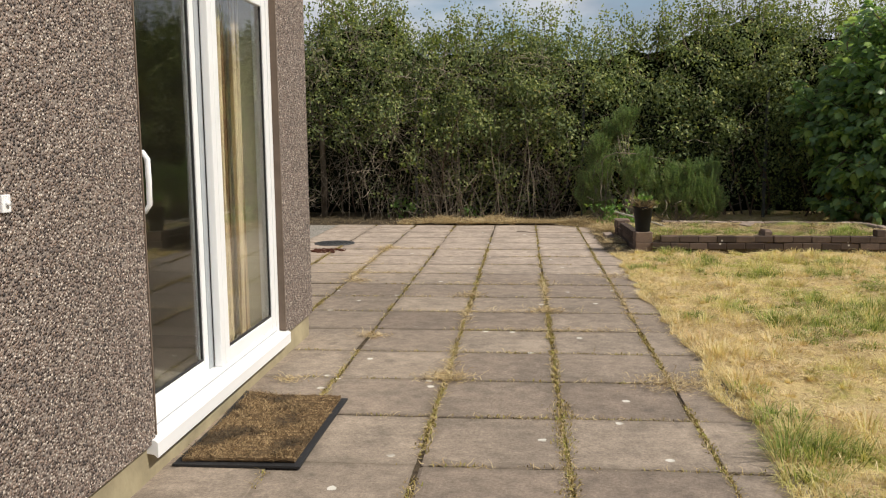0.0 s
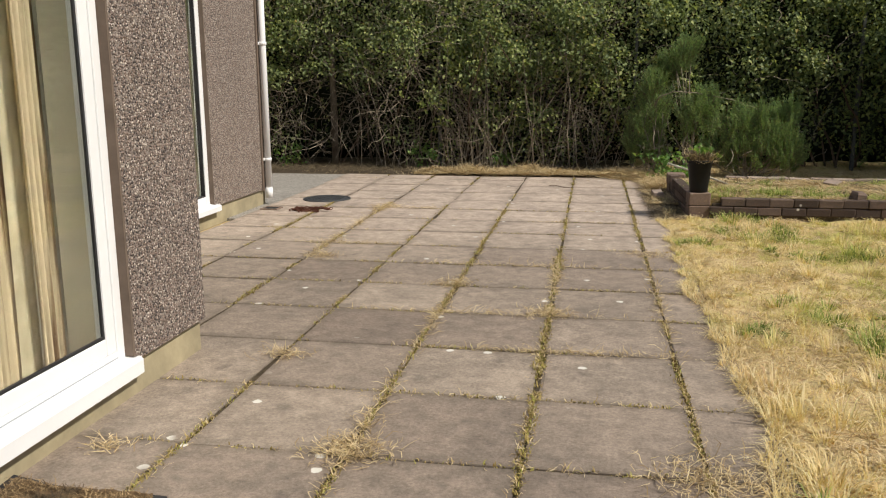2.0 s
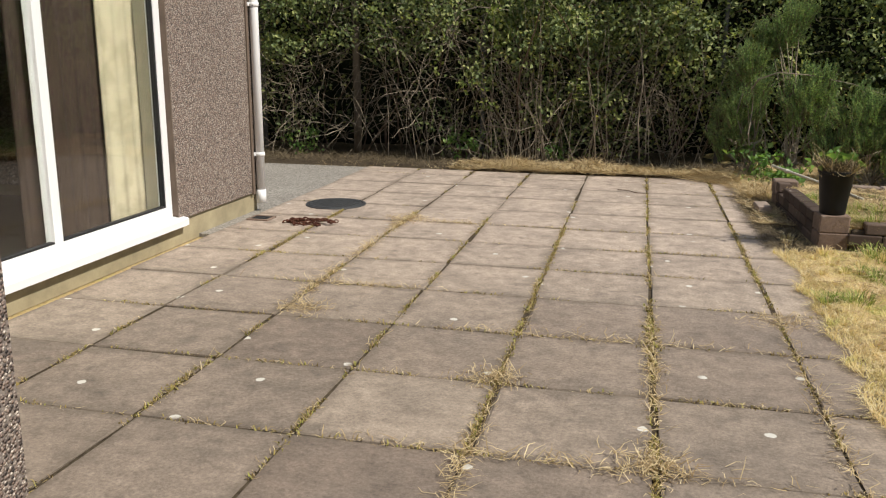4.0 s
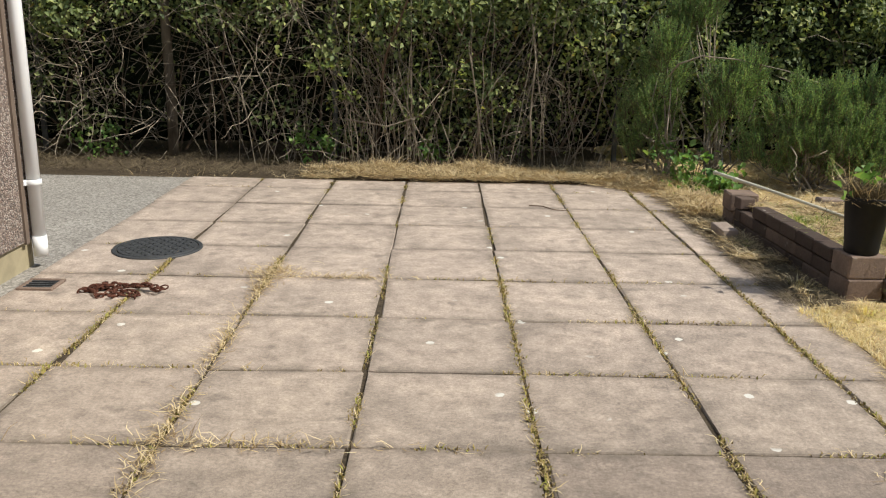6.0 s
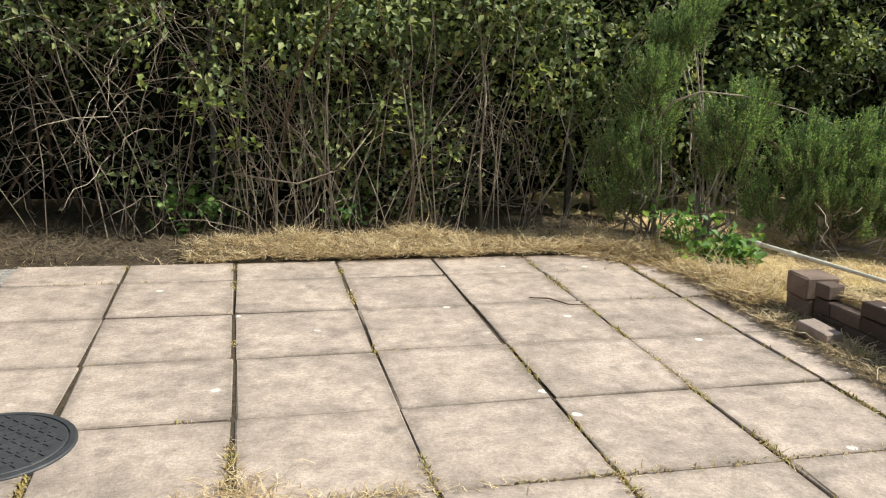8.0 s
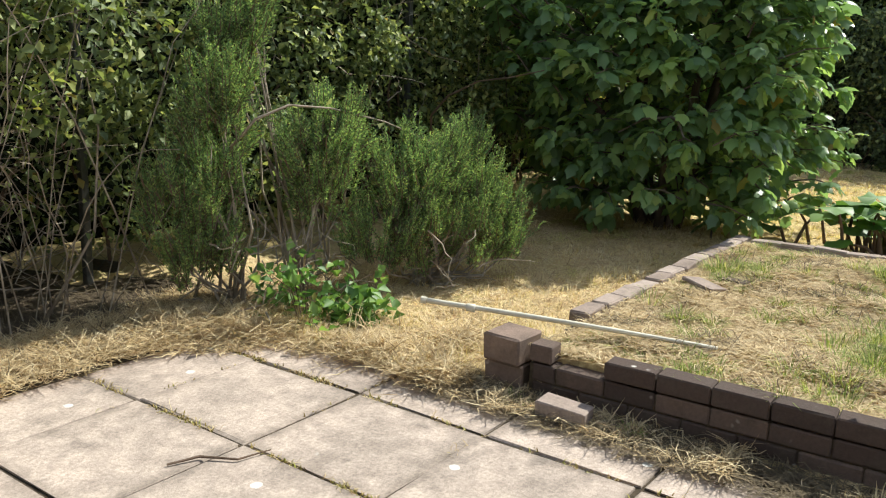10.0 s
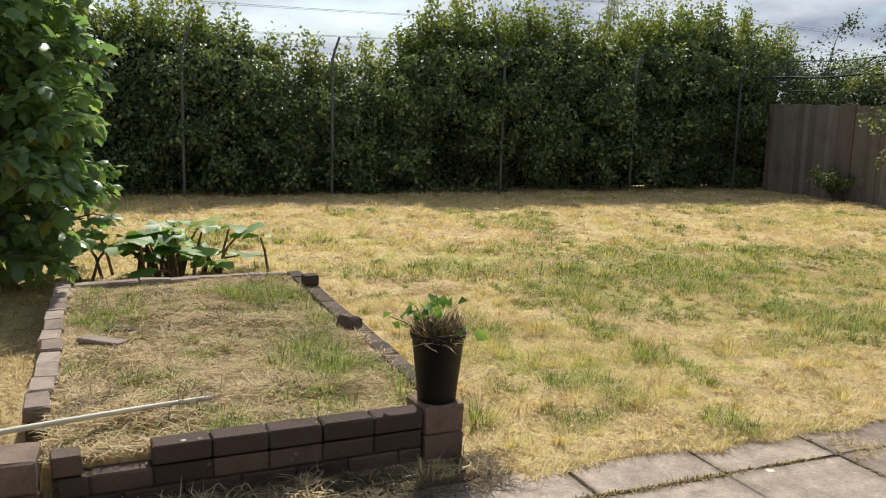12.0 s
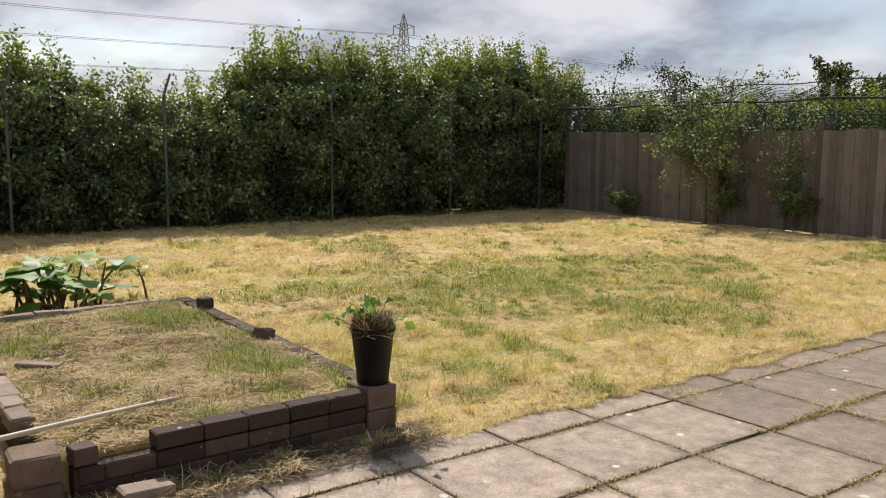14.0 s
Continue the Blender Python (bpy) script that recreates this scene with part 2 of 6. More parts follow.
def glass_mat():
    k = Mat("window_glass", 0.02, spec=0.5)
    k.b.inputs["Base Color"].default_value = (0.93, 0.97, 0.95, 1)
    k.b.inputs["Transmission Weight"].default_value = 1.0
    k.b.inputs["IOR"].default_value = 1.45
    return k.m


def asphalt_mat():
    k = Mat("asphalt", 0.9, spec=0.25)
    d = k.voronoi(85.0, "World", out="Color")
    sp = k.node("ShaderNodeSeparateColor")
    k.link(d, sp.inputs[0])
    c = k.ramp(sp.outputs[0], (0.0, (0.17, 0.155, 0.135)), (1.0, (0.40, 0.375, 0.335)))
    c = k.mix(0.4, c, k.ramp(k.noise(2.0, 6.0, space="World"), (0.3, 0.34), (0.7, 0.62)), "OVERLAY")
    k.color(c)
    k.bump(k.noise(90.0, 4.0, space="World"), 0.6, 0.005)
    return k.m


def curtain_mat(name, a, b, stripes):
    k = Mat(name, 0.9, spec=0.1)
    w = k.noise(30.0, 3.0, space="Object", stretch=(0.02, 1.0, 0.02)) if stripes else k.noise(6.0, 3.0)
    k.color(k.ramp(w, (0.42, a), (0.56, b)))
    k.bump(k.noise(300.0, 2.0), 0.15, 0.001)
    return k.m


M = dict(
    slab=slab_mat(), ground=ground_mat(), blade=blade_mat("grass_blade"), green=blade_mat("green_grass", True), straw=straw_mat(), moss=moss_mat(),
    soil=soil_mat(), render=render_mat(), plinth=plain("painted_plinth", (0.42, 0.36, 0.23), 0.85, var=0.4, scale=5, bump=0.3),
    upvc=plain("white_upvc", (0.84, 0.85, 0.86), 0.32, var=0.05, scale=3), grey_shade_upvc=plain("grey_channel_and_shade", (0.40, 0.43, 0.46), 0.4, var=0.1),
    seal=plain("black_seal_and_pit", (0.02, 0.02, 0.022), 0.5), glass=glass_mat(), brown=plain("brown_mastic_and_shade", (0.17, 0.125, 0.095), 0.8, var=0.3, bump=0.3),
    lining=plain("reveal_paint", (0.60, 0.55, 0.42), 0.8), inside=plain("room_paint", (0.34, 0.31, 0.25), 0.9), carpet=plain("room_floor", (0.13, 0.115, 0.095), 0.95),
    curtain=curtain_mat("striped_curtain", (0.17, 0.10, 0.05), (0.62, 0.52, 0.36), True), cream=curtain_mat("cream_curtain", (0.52, 0.46, 0.33), (0.64, 0.58, 0.43), False),
    darkcurtain=plain("brown_curtain", (0.06, 0.038, 0.028), 0.9), brick=brick_mat("concrete_brick", (0.06, 0.043, 0.036), (0.095, 0.068, 0.055), (0.15, 0.108, 0.086)), pier=brick_mat("pier_brick", (0.15, 0.105, 0.08), (0.18, 0.128, 0.10), (0.22, 0.16, 0.125), 0.4), pale=brick_mat("pale_brick", (0.25, 0.195, 0.16), (0.32, 0.255, 0.21), (0.38, 0.31, 0.26), 0.35), pot=plain("black_plastic", (0.009, 0.009, 0.010), 0.5, var=0.3, scale=20, spec=0.22),
    pole=plain("weathered_white_pole", (0.66, 0.62, 0.49), 0.6, var=0.25, scale=14), iron=plain("cast_iron", (0.075, 0.078, 0.082), 0.55, 0.3, 0.35, 20, 0.4),
    asphalt=asphalt_mat(), rust=plain("rusty_chain", (0.13, 0.045, 0.025), 0.8, 0.2, 0.5, 40, 0.5), rubber=plain("black_rubber", (0.022, 0.022, 0.024), 0.7, bump=0.3),
    coir=plain("coir_pile", (0.20, 0.13, 0.068), 0.95, var=0.6, scale=22, bump=0.8), fence=wood_mat("fence_board", (0.15, 0.126, 0.106), (0.20, 0.170, 0.145), (0.25, 0.215, 0.185)),
    fencepost=wood_mat("fence_post", (0.13, 0.10, 0.075), (0.17, 0.13, 0.10), (0.2, 0.155, 0.12)), steel=plain("weathered_steel", (0.13, 0.135, 0.13), 0.55, 0.6, 0.4, 18),
    wire=plain("dark_wire", (0.035, 0.045, 0.04), 0.5, 0.4), net=plain("black_net", (0.025, 0.03, 0.03), 0.7), bark=bark_mat("bark", (0.07, 0.055, 0.04), (0.21, 0.175, 0.13)),
    twig=bark_mat("dry_twig", (0.15, 0.12, 0.09), (0.42, 0.36, 0.27)), stem=bark_mat("brown_stem", (0.09, 0.06, 0.04), (0.20, 0.14, 0.10)),
    post=bark_mat("concrete_post", (0.16, 0.145, 0.12), (0.30, 0.275, 0.235)),
    shoot=leaf_mat("yellow_leaf_sunlit_tint", (0.12, 0.17, 0.045), (0.22, 0.28, 0.07), (0.40, 0.43, 0.13), 0.5), thatch=plain("dead_thatch", (0.20, 0.155, 0.09), 0.95, var=0.6, scale=30), hedge=leaf_mat("hedge_leaf", (0.08, 0.118, 0.048), (0.215, 0.275, 0.105), (0.48, 0.52, 0.20), 0.45),
    ivy=leaf_mat("ivy_leaf", (0.05, 0.08, 0.035), (0.14, 0.195, 0.08), (0.38, 0.43, 0.16), 0.40, 0.45),
    rosemary=leaf_mat("rosemary_needle", (0.09, 0.16, 0.07), (0.22, 0.35, 0.13), (0.46, 0.60, 0.20), 0.42, 0.5),
    fig=leaf_mat("fig_leaf", (0.15, 0.245, 0.125), (0.24, 0.385, 0.15), (0.42, 0.56, 0.18), 0.55, 0.34),
    rhubarb=leaf_mat("rhubarb_leaf", (0.09, 0.18, 0.045), (0.16, 0.29, 0.07), (0.30, 0.44, 0.11), 0.45, 0.5),
    core=plain("hedge_inner_shade", (0.018, 0.024, 0.013), 1.0, var=0.5, scale=6, spec=0.0), bush=leaf_mat("far_leaf", (0.03, 0.055, 0.02), (0.06, 0.10, 0.03), (0.12, 0.17, 0.05), 0.2, 0.6),
    tile=plain("roof_tile", (0.14, 0.085, 0.065), 0.85, var=0.3, bump=0.4), pylon=plain("galvanised_lattice", (0.22, 0.24, 0.25), 0.6, 0.3),
    coirstrand=strand_mat(), lichen=plain("pale_lichen", (0.62, 0.60, 0.53), 0.95, bump=0.4), deadleaf=plain("dead_leaf", (0.12, 0.075, 0.04), 0.9, var=0.5),
)

# ---- building blocks ----
R = random.Random(7)
G = np.random.default_rng(11)


def finish(bm, name, material, parent=None, label="", smooth=False):
    me = bpy.data.meshes.new(name)
    bm.to_mesh(me)
    bm.free()
    me.materials.append(material)
    if smooth:
        me.polygons.foreach_set("use_smooth", [True] * len(me.polygons))
    ob = new(name, me)
    if parent:
        ob.parent = parent
    return tagged(ob, label)


def part(name, bm, material, parent=None, label="", smooth=False):
    return finish(bm, name, material, parent, label, smooth)


def thing(name, label, category, group="", kind="", at=(0, 0, 0)):
    ob = new(name)
    ob.empty_display_size = 0.05
    ob.location = at
    return tagged(ob, label, category, group, kind)


def box(lo, hi, bevel=0.0, seg=1, bm=None):
    out = bm or bmesh.new()
    mid = [(a + b) / 2 for a, b in zip(lo, hi)]
    made = bmesh.ops.create_cube(out, size=1.0, matrix=Matrix.LocRotScale(mid, None, [b - a for a, b in zip(lo, hi)]))
    if bevel:
        edges = list({e for v in made["verts"] for e in v.link_edges})
        bmesh.ops.bevel(out, geom=edges, offset=bevel, segments=seg, affect="EDGES", profile=0.6)
    return out


def rough_box(lo, hi, bevel, seed, amount):
    """A cast or cut block with worn corners."""
    bm = box(lo, hi, bevel, 1)
    q = random.Random(seed)
    for v in bm.verts:
        v.co += Vector((q.uniform(-1, 1), q.uniform(-1, 1), q.uniform(-0.6, 0.6))) * amount
    return bm


def tube(path, radii, sides=6, bm=None, cap=True):
    out = bm or bmesh.new()
    pts = [Vector(p) for p in path]
    rings = []
    side = None
    for i, p in enumerate(pts):
        d = (pts[min(i + 1, len(pts) - 1)] - pts[max(i - 1, 0)]).normalized()
        if side is None:
            side = d.orthogonal().normalized()
        side = (side - d * side.dot(d)).normalized()
        other = d.cross(side)
        r = radii[i] if hasattr(radii, "__len__") else radii
        rings.append([out.verts.new(p + (side * math.cos(a) + other * math.sin(a)) * r) for a in (2 * math.pi * k / sides for k in range(sides))])
    for a, b in zip(rings, rings[1:]):
        for k in range(sides):
            out.faces.new((a[k], a[(k + 1) % sides], b[(k + 1) % sides], b[k]))
    if cap:
        out.faces.new(rings[0][::-1])
        out.faces.new(rings[-1])
    return out


def lathe(profile, sides=32, bm=None):
    out = bm or bmesh.new()
    rings = [[out.verts.new((r * math.cos(2 * math.pi * k / sides), r * math.sin(2 * math.pi * k / sides), z)) for k in range(sides)] for r, z in profile]
    for a, b in zip(rings, rings[1:]):
        for k in range(sides):
            out.faces.new((a[k], a[(k + 1) % sides], b[(k + 1) % sides], b[k]))
    return out


def soup(name, verts, faces_per, material, parent=None, label="", smooth=False):
    """One mesh out of an array of small pieces: verts (n, k, 3) and the faces of a piece."""
    n, k, _ = verts.shape
    sizes = np.array([len(f) for f in faces_per])
    flat = np.concatenate([np.array(f) for f in faces_per])
    loops = (np.arange(n)[:, None] * k + flat[None, :]).ravel()
    me = bpy.data.meshes.new(name)
    me.vertices.add(n * k)
    me.vertices.foreach_set("co", verts.astype(np.float32).ravel())
    me.loops.add(len(loops))
    me.loops.foreach_set("vertex_index", loops.astype(np.int32))
    count = n * len(sizes)
    me.polygons.add(count)
    tot = np.tile(sizes, n)
    me.polygons.foreach_set("loop_start", np.concatenate([[0], np.cumsum(tot)[:-1]]).astype(np.int32))
    me.polygons.foreach_set("loop_total", tot.astype(np.int32))
    if smooth:
        me.polygons.foreach_set("use_smooth", np.ones(count, dtype=bool))
    me.update(calc_edges=True)
    me.materials.append(material)
    ob = new(name, me)
    if parent:
        ob.parent = parent
    return tagged(ob, label)


def unit(a):
    return a / np.maximum(np.linalg.norm(a, axis=-1, keepdims=True), 1e-9)


def leaf_verts(pos, tip, face, length, width, fold=0.25, droop=0.15):
    """Folded leaves of six corners: base, two shoulders a side, tip; pos (n,3)."""
    tip = unit(tip)
    side = unit(np.cross(face, tip))
    up = np.cross(tip, side)
    L, W = length[:, None], width[:, None]
    a = pos
    d = pos + tip * L - up * L * droop
    m = pos + tip * L * 0.5
    l = m - side * W * 0.5 + up * W * fold
    r = m + side * W * 0.5 + up * W * fold
    return np.stack([a, r, d, l], 1)


LEAF = [(0, 1, 2), (0, 2, 3)]


def clumps(centers, normals, per, spread, length, width, jitter=0.9, hang=0.0, seed=1):
    """Leaves in sprays: each centre gets a spray that follows its outward normal."""
    g = np.random.default_rng(seed)
    c = np.repeat(centers, per, 0)
    nrm = np.repeat(normals, per, 0)
    n = len(c)
    off = g.normal(0, 1, (n, 3)) * spread
    pos = c + off
    tip = unit(nrm * 0.6 + g.normal(0, jitter, (n, 3)) + np.array([0, 0, -hang]))
    face = unit(nrm * 0.7 + np.array([0, 0, 0.7]) + g.normal(0, 0.55, (n, 3)))
    s = g.uniform(0.6, 1.25, n)
    return leaf_verts(pos, tip, face, length * s, width * s * g.uniform(0.8, 1.15, n))


def blades(pos, height, width, lean, seed):
    g = np.random.default_rng(seed)
    n = len(pos)
    a = g.uniform(0, 2 * np.pi, n)
    out = np.stack([np.cos(a), np.sin(a), np.zeros(n)], 1)
    side = np.stack([-np.sin(a), np.cos(a), np.zeros(n)], 1)
    h = (height * g.uniform(0.5, 1.3, n))[:, None]
    ln = (lean * g.uniform(0.2, 1.6, n))[:, None]
    w = width
    up = np.array([0, 0, 1.0])
    mid = pos + up * h * 0.62 + out * h * ln * 0.4
    top = pos + up * h * np.clip(1 - 0.28 * ln, 0.05, 1) + out * h * ln
    return np.stack([pos - side * w, pos + side * w, mid + side * w * 0.7, top, mid - side * w * 0.7], 1)


BLADE = [(0, 1, 2, 4), (4, 2, 3)]


def sprigs(n, lo, hi, length, seed, z=0.006, rise=0.15):
    """Dry stalks lying about: thin three-sided slivers."""
    g = np.random.default_rng(seed)
    p = g.uniform(0, 1, (n, 2)) * (np.array(hi) - lo) + lo
    return stalks(np.column_stack([p, np.full(n, z)]), length, seed + 1, rise)


def stalks(pos, length, seed, rise=0.15, w=0.0016):
    g = np.random.default_rng(seed)
    n = len(pos)
    a = g.uniform(0, 2 * np.pi, n)
    d = np.stack([np.cos(a), np.sin(a), np.abs(g.normal(0, rise, n))], 1)
    side = np.stack([-np.sin(a), np.cos(a), g.normal(0, 0.3, n)], 1)
    L = (length * g.uniform(0.4, 1.4, n))[:, None]
    bend = g.normal(0, 0.18, (n, 1)) * side * L
    e = pos + d * L
    m = pos + d * L * 0.5 + bend + np.array([0, 0, 0.004])
    return np.stack([pos - side * w, pos + side * w, m + side * w, e, m - side * w], 1)


# ---- setting: ground, patio base ----
def ground_height(x, y):
    if x < 2.11 and y < 3.5 and y > -14:
        return -0.035
    z = 0.010 + 0.022 * noise.noise((x * 0.9, y * 0.9, 3.1)) + 0.034 * noise.noise((x * 3.0, y * 3.6, 8.2)) + 0.024 * noise.noise((x * 7.5, y * 7.5, 1.2))
    if -8 < x < 2.0 and 3.49 < y < 6:
        return -0.04
    if y > 3.5 or (x > 2.06 and y > 2.2 and x < 6):
        z += 0.02
    return z


def make_ground():
    bm = bmesh.new()
    xs = [-3000, -400, -60, -14] + [-8 + 0.5 * i for i in range(20)] + [2.10, 2.14] + [2.2 + 0.12 * i for i in range(90)] + [14, 17, 25, 60, 400, 3000]
    ys = [-3000, -400, -60, -20, -14.01, -14] + [-13, -12, -11.4] + [-11.0 + 0.14 * i for i in range(103)] + [3.49, 3.52] + [3.6 + 0.12 * i for i in range(14)] + [6, 8, 12, 25, 60, 400, 3000]
    grid = [[bm.verts.new((x, y, ground_height(x, y) if abs(x) < 20 and abs(y) < 20 else 0.0)) for x in xs] for y in ys]
    for j in range(len(ys) - 1):
        for i in range(len(xs) - 1):
            bm.faces.new((grid[j][i], grid[j][i + 1], grid[j + 1][i + 1], grid[j + 1][i]))
    ob = finish(bm, "ground", M["ground"], smooth=True)
    return tagged(ob, "dry yellowed lawn ground with green patches", "ground", kind="structure")


make_ground()
W = 0.61
patio = finish(box((-1.80, -13.4, -0.032), (2.12, 3.44, -0.009)), "pavement", M["soil"])
tagged(patio, "patio of weathered grey concrete slabs with mossy joints", "pavement", kind="structure")
drive = finish(rough_box((-7.0, -0.2, -0.03), (-1.83, 3.45, -0.006), 0.0, 1, 0.0), "road", M["asphalt"])
tagged(drive, "worn grey asphalt path beside the patio slabs", "path", kind="structure")


# ---- house ----
FX, RX = -0.398, -1.90                # faces of the two long walls
CY, EY = -3.84, 0.78                 # corner of the projecting part, end of the recessed wall
ZB, ZT = 0.15, 3.25                 # foot of the render, eaves


def wall_with_hole(name, x0, x1, y0, y1, hole, label):
    """A wall along y between x0 and x1, with a hole (ya, yb, za, zb) through it."""
    ya, yb, za, zb = hole
    bm = bmesh.new()
    for lo, hi in (((x0, y0, ZB), (x1, ya, ZT)), ((x0, yb, ZB), (x1, y1, ZT)), ((x0, ya, zb), (x1, yb, ZT))):
        box(lo, hi, bm=bm)
    if za > ZB + 0.01:
        box((x0, ya, ZB), (x1, yb, za), bm=bm)
    bmesh.ops.remove_doubles(bm, verts=bm.verts, dist=1e-5)
    ob = finish(bm, name, M["render"])
    return tagged(ob, label, "wall", kind="structure")


D1 = (-6.31, -4.48, 0.165, 2.20)
D2 = (-2.82, -0.49, 0.165, 2.20)
wall_with_hole("wall_east", FX - 0.28, FX, -13.0, CY, D1, "brown pebble-dashed house wall with patio doors")
wall_with_hole("wall_recess", RX - 0.28, RX, CY, EY, D2, "brown pebble-dashed recessed house wall with a tall window")
tagged(finish(box((RX, CY - 0.28, ZB), (FX - 0.28, CY, ZT)), "wall_return", M["render"]), "pebble-dashed return wall of the house", "wall", kind="structure")
tagged(finish(box((-9.0, EY - 0.28, ZB), (RX - 0.28, EY, ZT)), "wall_north", M["render"]), "pebble-dashed end wall of the house", "wall", kind="structure")
tagged(finish(box((-9.0, -13.0, ZB), (FX - 0.28, -12.72, ZT)), "wall_south", M["render"]), "plain far end wall of the house", "wall", kind="structure")
tagged(finish(box((-9.28, -13.0, ZB), (-9.0, EY, ZT)), "wall_west", M["render"]), "plain rear wall of the house", "wall", kind="structure")
pl = bmesh.new()
box((FX - 0.26, -12.98, -0.03), (FX - 0.022, CY - 0.02, ZB - 0.002), bm=pl)
box((RX - 0.26, CY - 0.26, -0.03), (FX - 0.27, CY - 0.022, ZB - 0.002), bm=pl)
box((RX - 0.26, CY - 0.02, -0.03), (RX - 0.022, EY - 0.02, ZB - 0.002), bm=pl)
box((-8.98, EY - 0.26, -0.03), (RX - 0.27, EY - 0.022, ZB - 0.002), bm=pl)
tagged(finish(pl, "baseboard", M["plinth"]), "buff painted concrete plinth under the render", "plinth", kind="structure")
tagged(finish(box((-9.0, -12.72, 0.02), (FX - 0.28, CY - 0.28, 0.06)), "floor_inside", M["carpet"]), "dark carpeted floor inside the house", "floor", kind="structure")
tagged(finish(box((-9.0, CY - 0.28, 0.02), (RX - 0.28, EY - 0.28, 0.06)), "floor_recess", M["carpet"]), "dark carpeted floor inside the house", "floor", kind="structure")
tagged(finish(box((-9.0, -12.72, 2.45), (FX - 0.28, CY - 0.28, 2.5)), "ceiling", M["inside"]), "plain painted room ceiling", "ceiling", kind="structure")
tagged(finish(box((-9.0, CY - 0.28, 2.45), (RX - 0.28, EY - 0.28, 2.5)), "ceiling_recess", M["inside"]), "plain painted room ceiling", "ceiling", kind="structure")
tagged(finish(box((-4.3, -12.7, 0.06), (-4.2, EY - 0.28, 2.45)), "wall_room", M["inside"]), "plain painted inner room wall", "wall", kind="structure")
tagged(finish(box((-4.2, CY - 0.34, 0.06), (FX - 0.3, CY - 0.285, 2.45)), "wall_partition", M["inside"]), "plain painted room partition", "wall", kind="structure")


def make_roof():
    bm = bmesh.new()
    for x0, x1, xr, zr, y0, y1 in ((-9.6, FX + 0.2, -4.8, 5.1, -13.4, CY + 0.2), (-9.6, RX + 0.2, -5.4, 4.8, CY - 0.5, EY + 0.2)):
        v = [bm.verts.new(p) for p in ((x0, y0, ZT), (x1, y0, ZT), (xr, y0, zr), (x0, y1, ZT), (x1, y1, ZT), (xr, y1, zr))]
        for f in ((0, 1, 2), (5, 4, 3), (1, 4, 5, 2), (2, 5, 3, 0), (0, 3, 4, 1)):
            bm.faces.new([v[k] for k in f])
    return tagged(finish(bm, "roof", M["tile"]), "brown tiled pitched roof of the house", "roof", kind="structure")


make_roof()
def border_sheet():
    bm = bmesh.new()
    rows = []
    for j in range(22):
        rows.append([])
        for i in range(110):
            x = -7.4 + 9.9 * i / 109
            y = 3.442 + 0.03 * abs(noise.noise((x * 3, 0, 1))) * j / 3 + 0.11 * j
            z = (-0.004 if j == 0 else -0.006 + 0.03 * min(1, j / 4) + 0.022 * noise.noise((x * 3.3, y * 3.3, 5)) + 0.012 * noise.noise((x * 9, y * 9, 5)))
            rows[-1].append(bm.verts.new((x, y, z if 0 < i < 109 else -0.06)))
    for j in range(21):
        for i in range(109):
            bm.faces.new((rows[j][i], rows[j][i + 1], rows[j + 1][i + 1], rows[j + 1][i]))
    return bm


litter = finish(border_sheet(), "soil_border", M["soil"], smooth=True)
tagged(litter, "dark leaf-littered soil under the hedge", "soil", kind="structure")


def pane(name, x, y0, y1, z0, z1, parent):
    ob = part(name, box((x - 0.006, y0, z0), (x + 0.006, y1, z1)), M["glass"], parent, "clear window glass")
    ob.visible_shadow = False
    return ob


def sash(x0, x1, y0, y1, z0, z1, w, parent, material, name="sash_frame"):
    """Four mitred-looking bars, rails between the stiles."""
    for nm, lo, hi in (("stile", (x0, y0, z0), (x1, y0 + w, z1)), ("stile", (x0, y1 - w, z0), (x1, y1, z1)),
                       ("rail", (x0 + 0.002, y0 + w, z0), (x1 - 0.002, y1 - w, z0 + w * 1.15)), ("rail", (x0 + 0.002, y0 + w, z1 - w), (x1 - 0.002, y1 - w, z1))):
        part(nm, box(lo, hi, 0.006, 2), material, parent)
    for lo, hi in (((x0 + 0.02, y0 + w, z0 + w * 1.15), (x1 - 0.008, y0 + w + 0.012, z1 - w)), ((x0 + 0.02, y1 - w - 0.012, z0 + w * 1.15), (x1 - 0.008, y1 - w, z1 - w)),
                   ((x0 + 0.02, y0 + w + 0.012, z0 + w * 1.15), (x1 - 0.008, y1 - w - 0.012, z0 + w * 1.15 + 0.012))):
        part("gasket", box(lo, hi), M["seal"], parent)


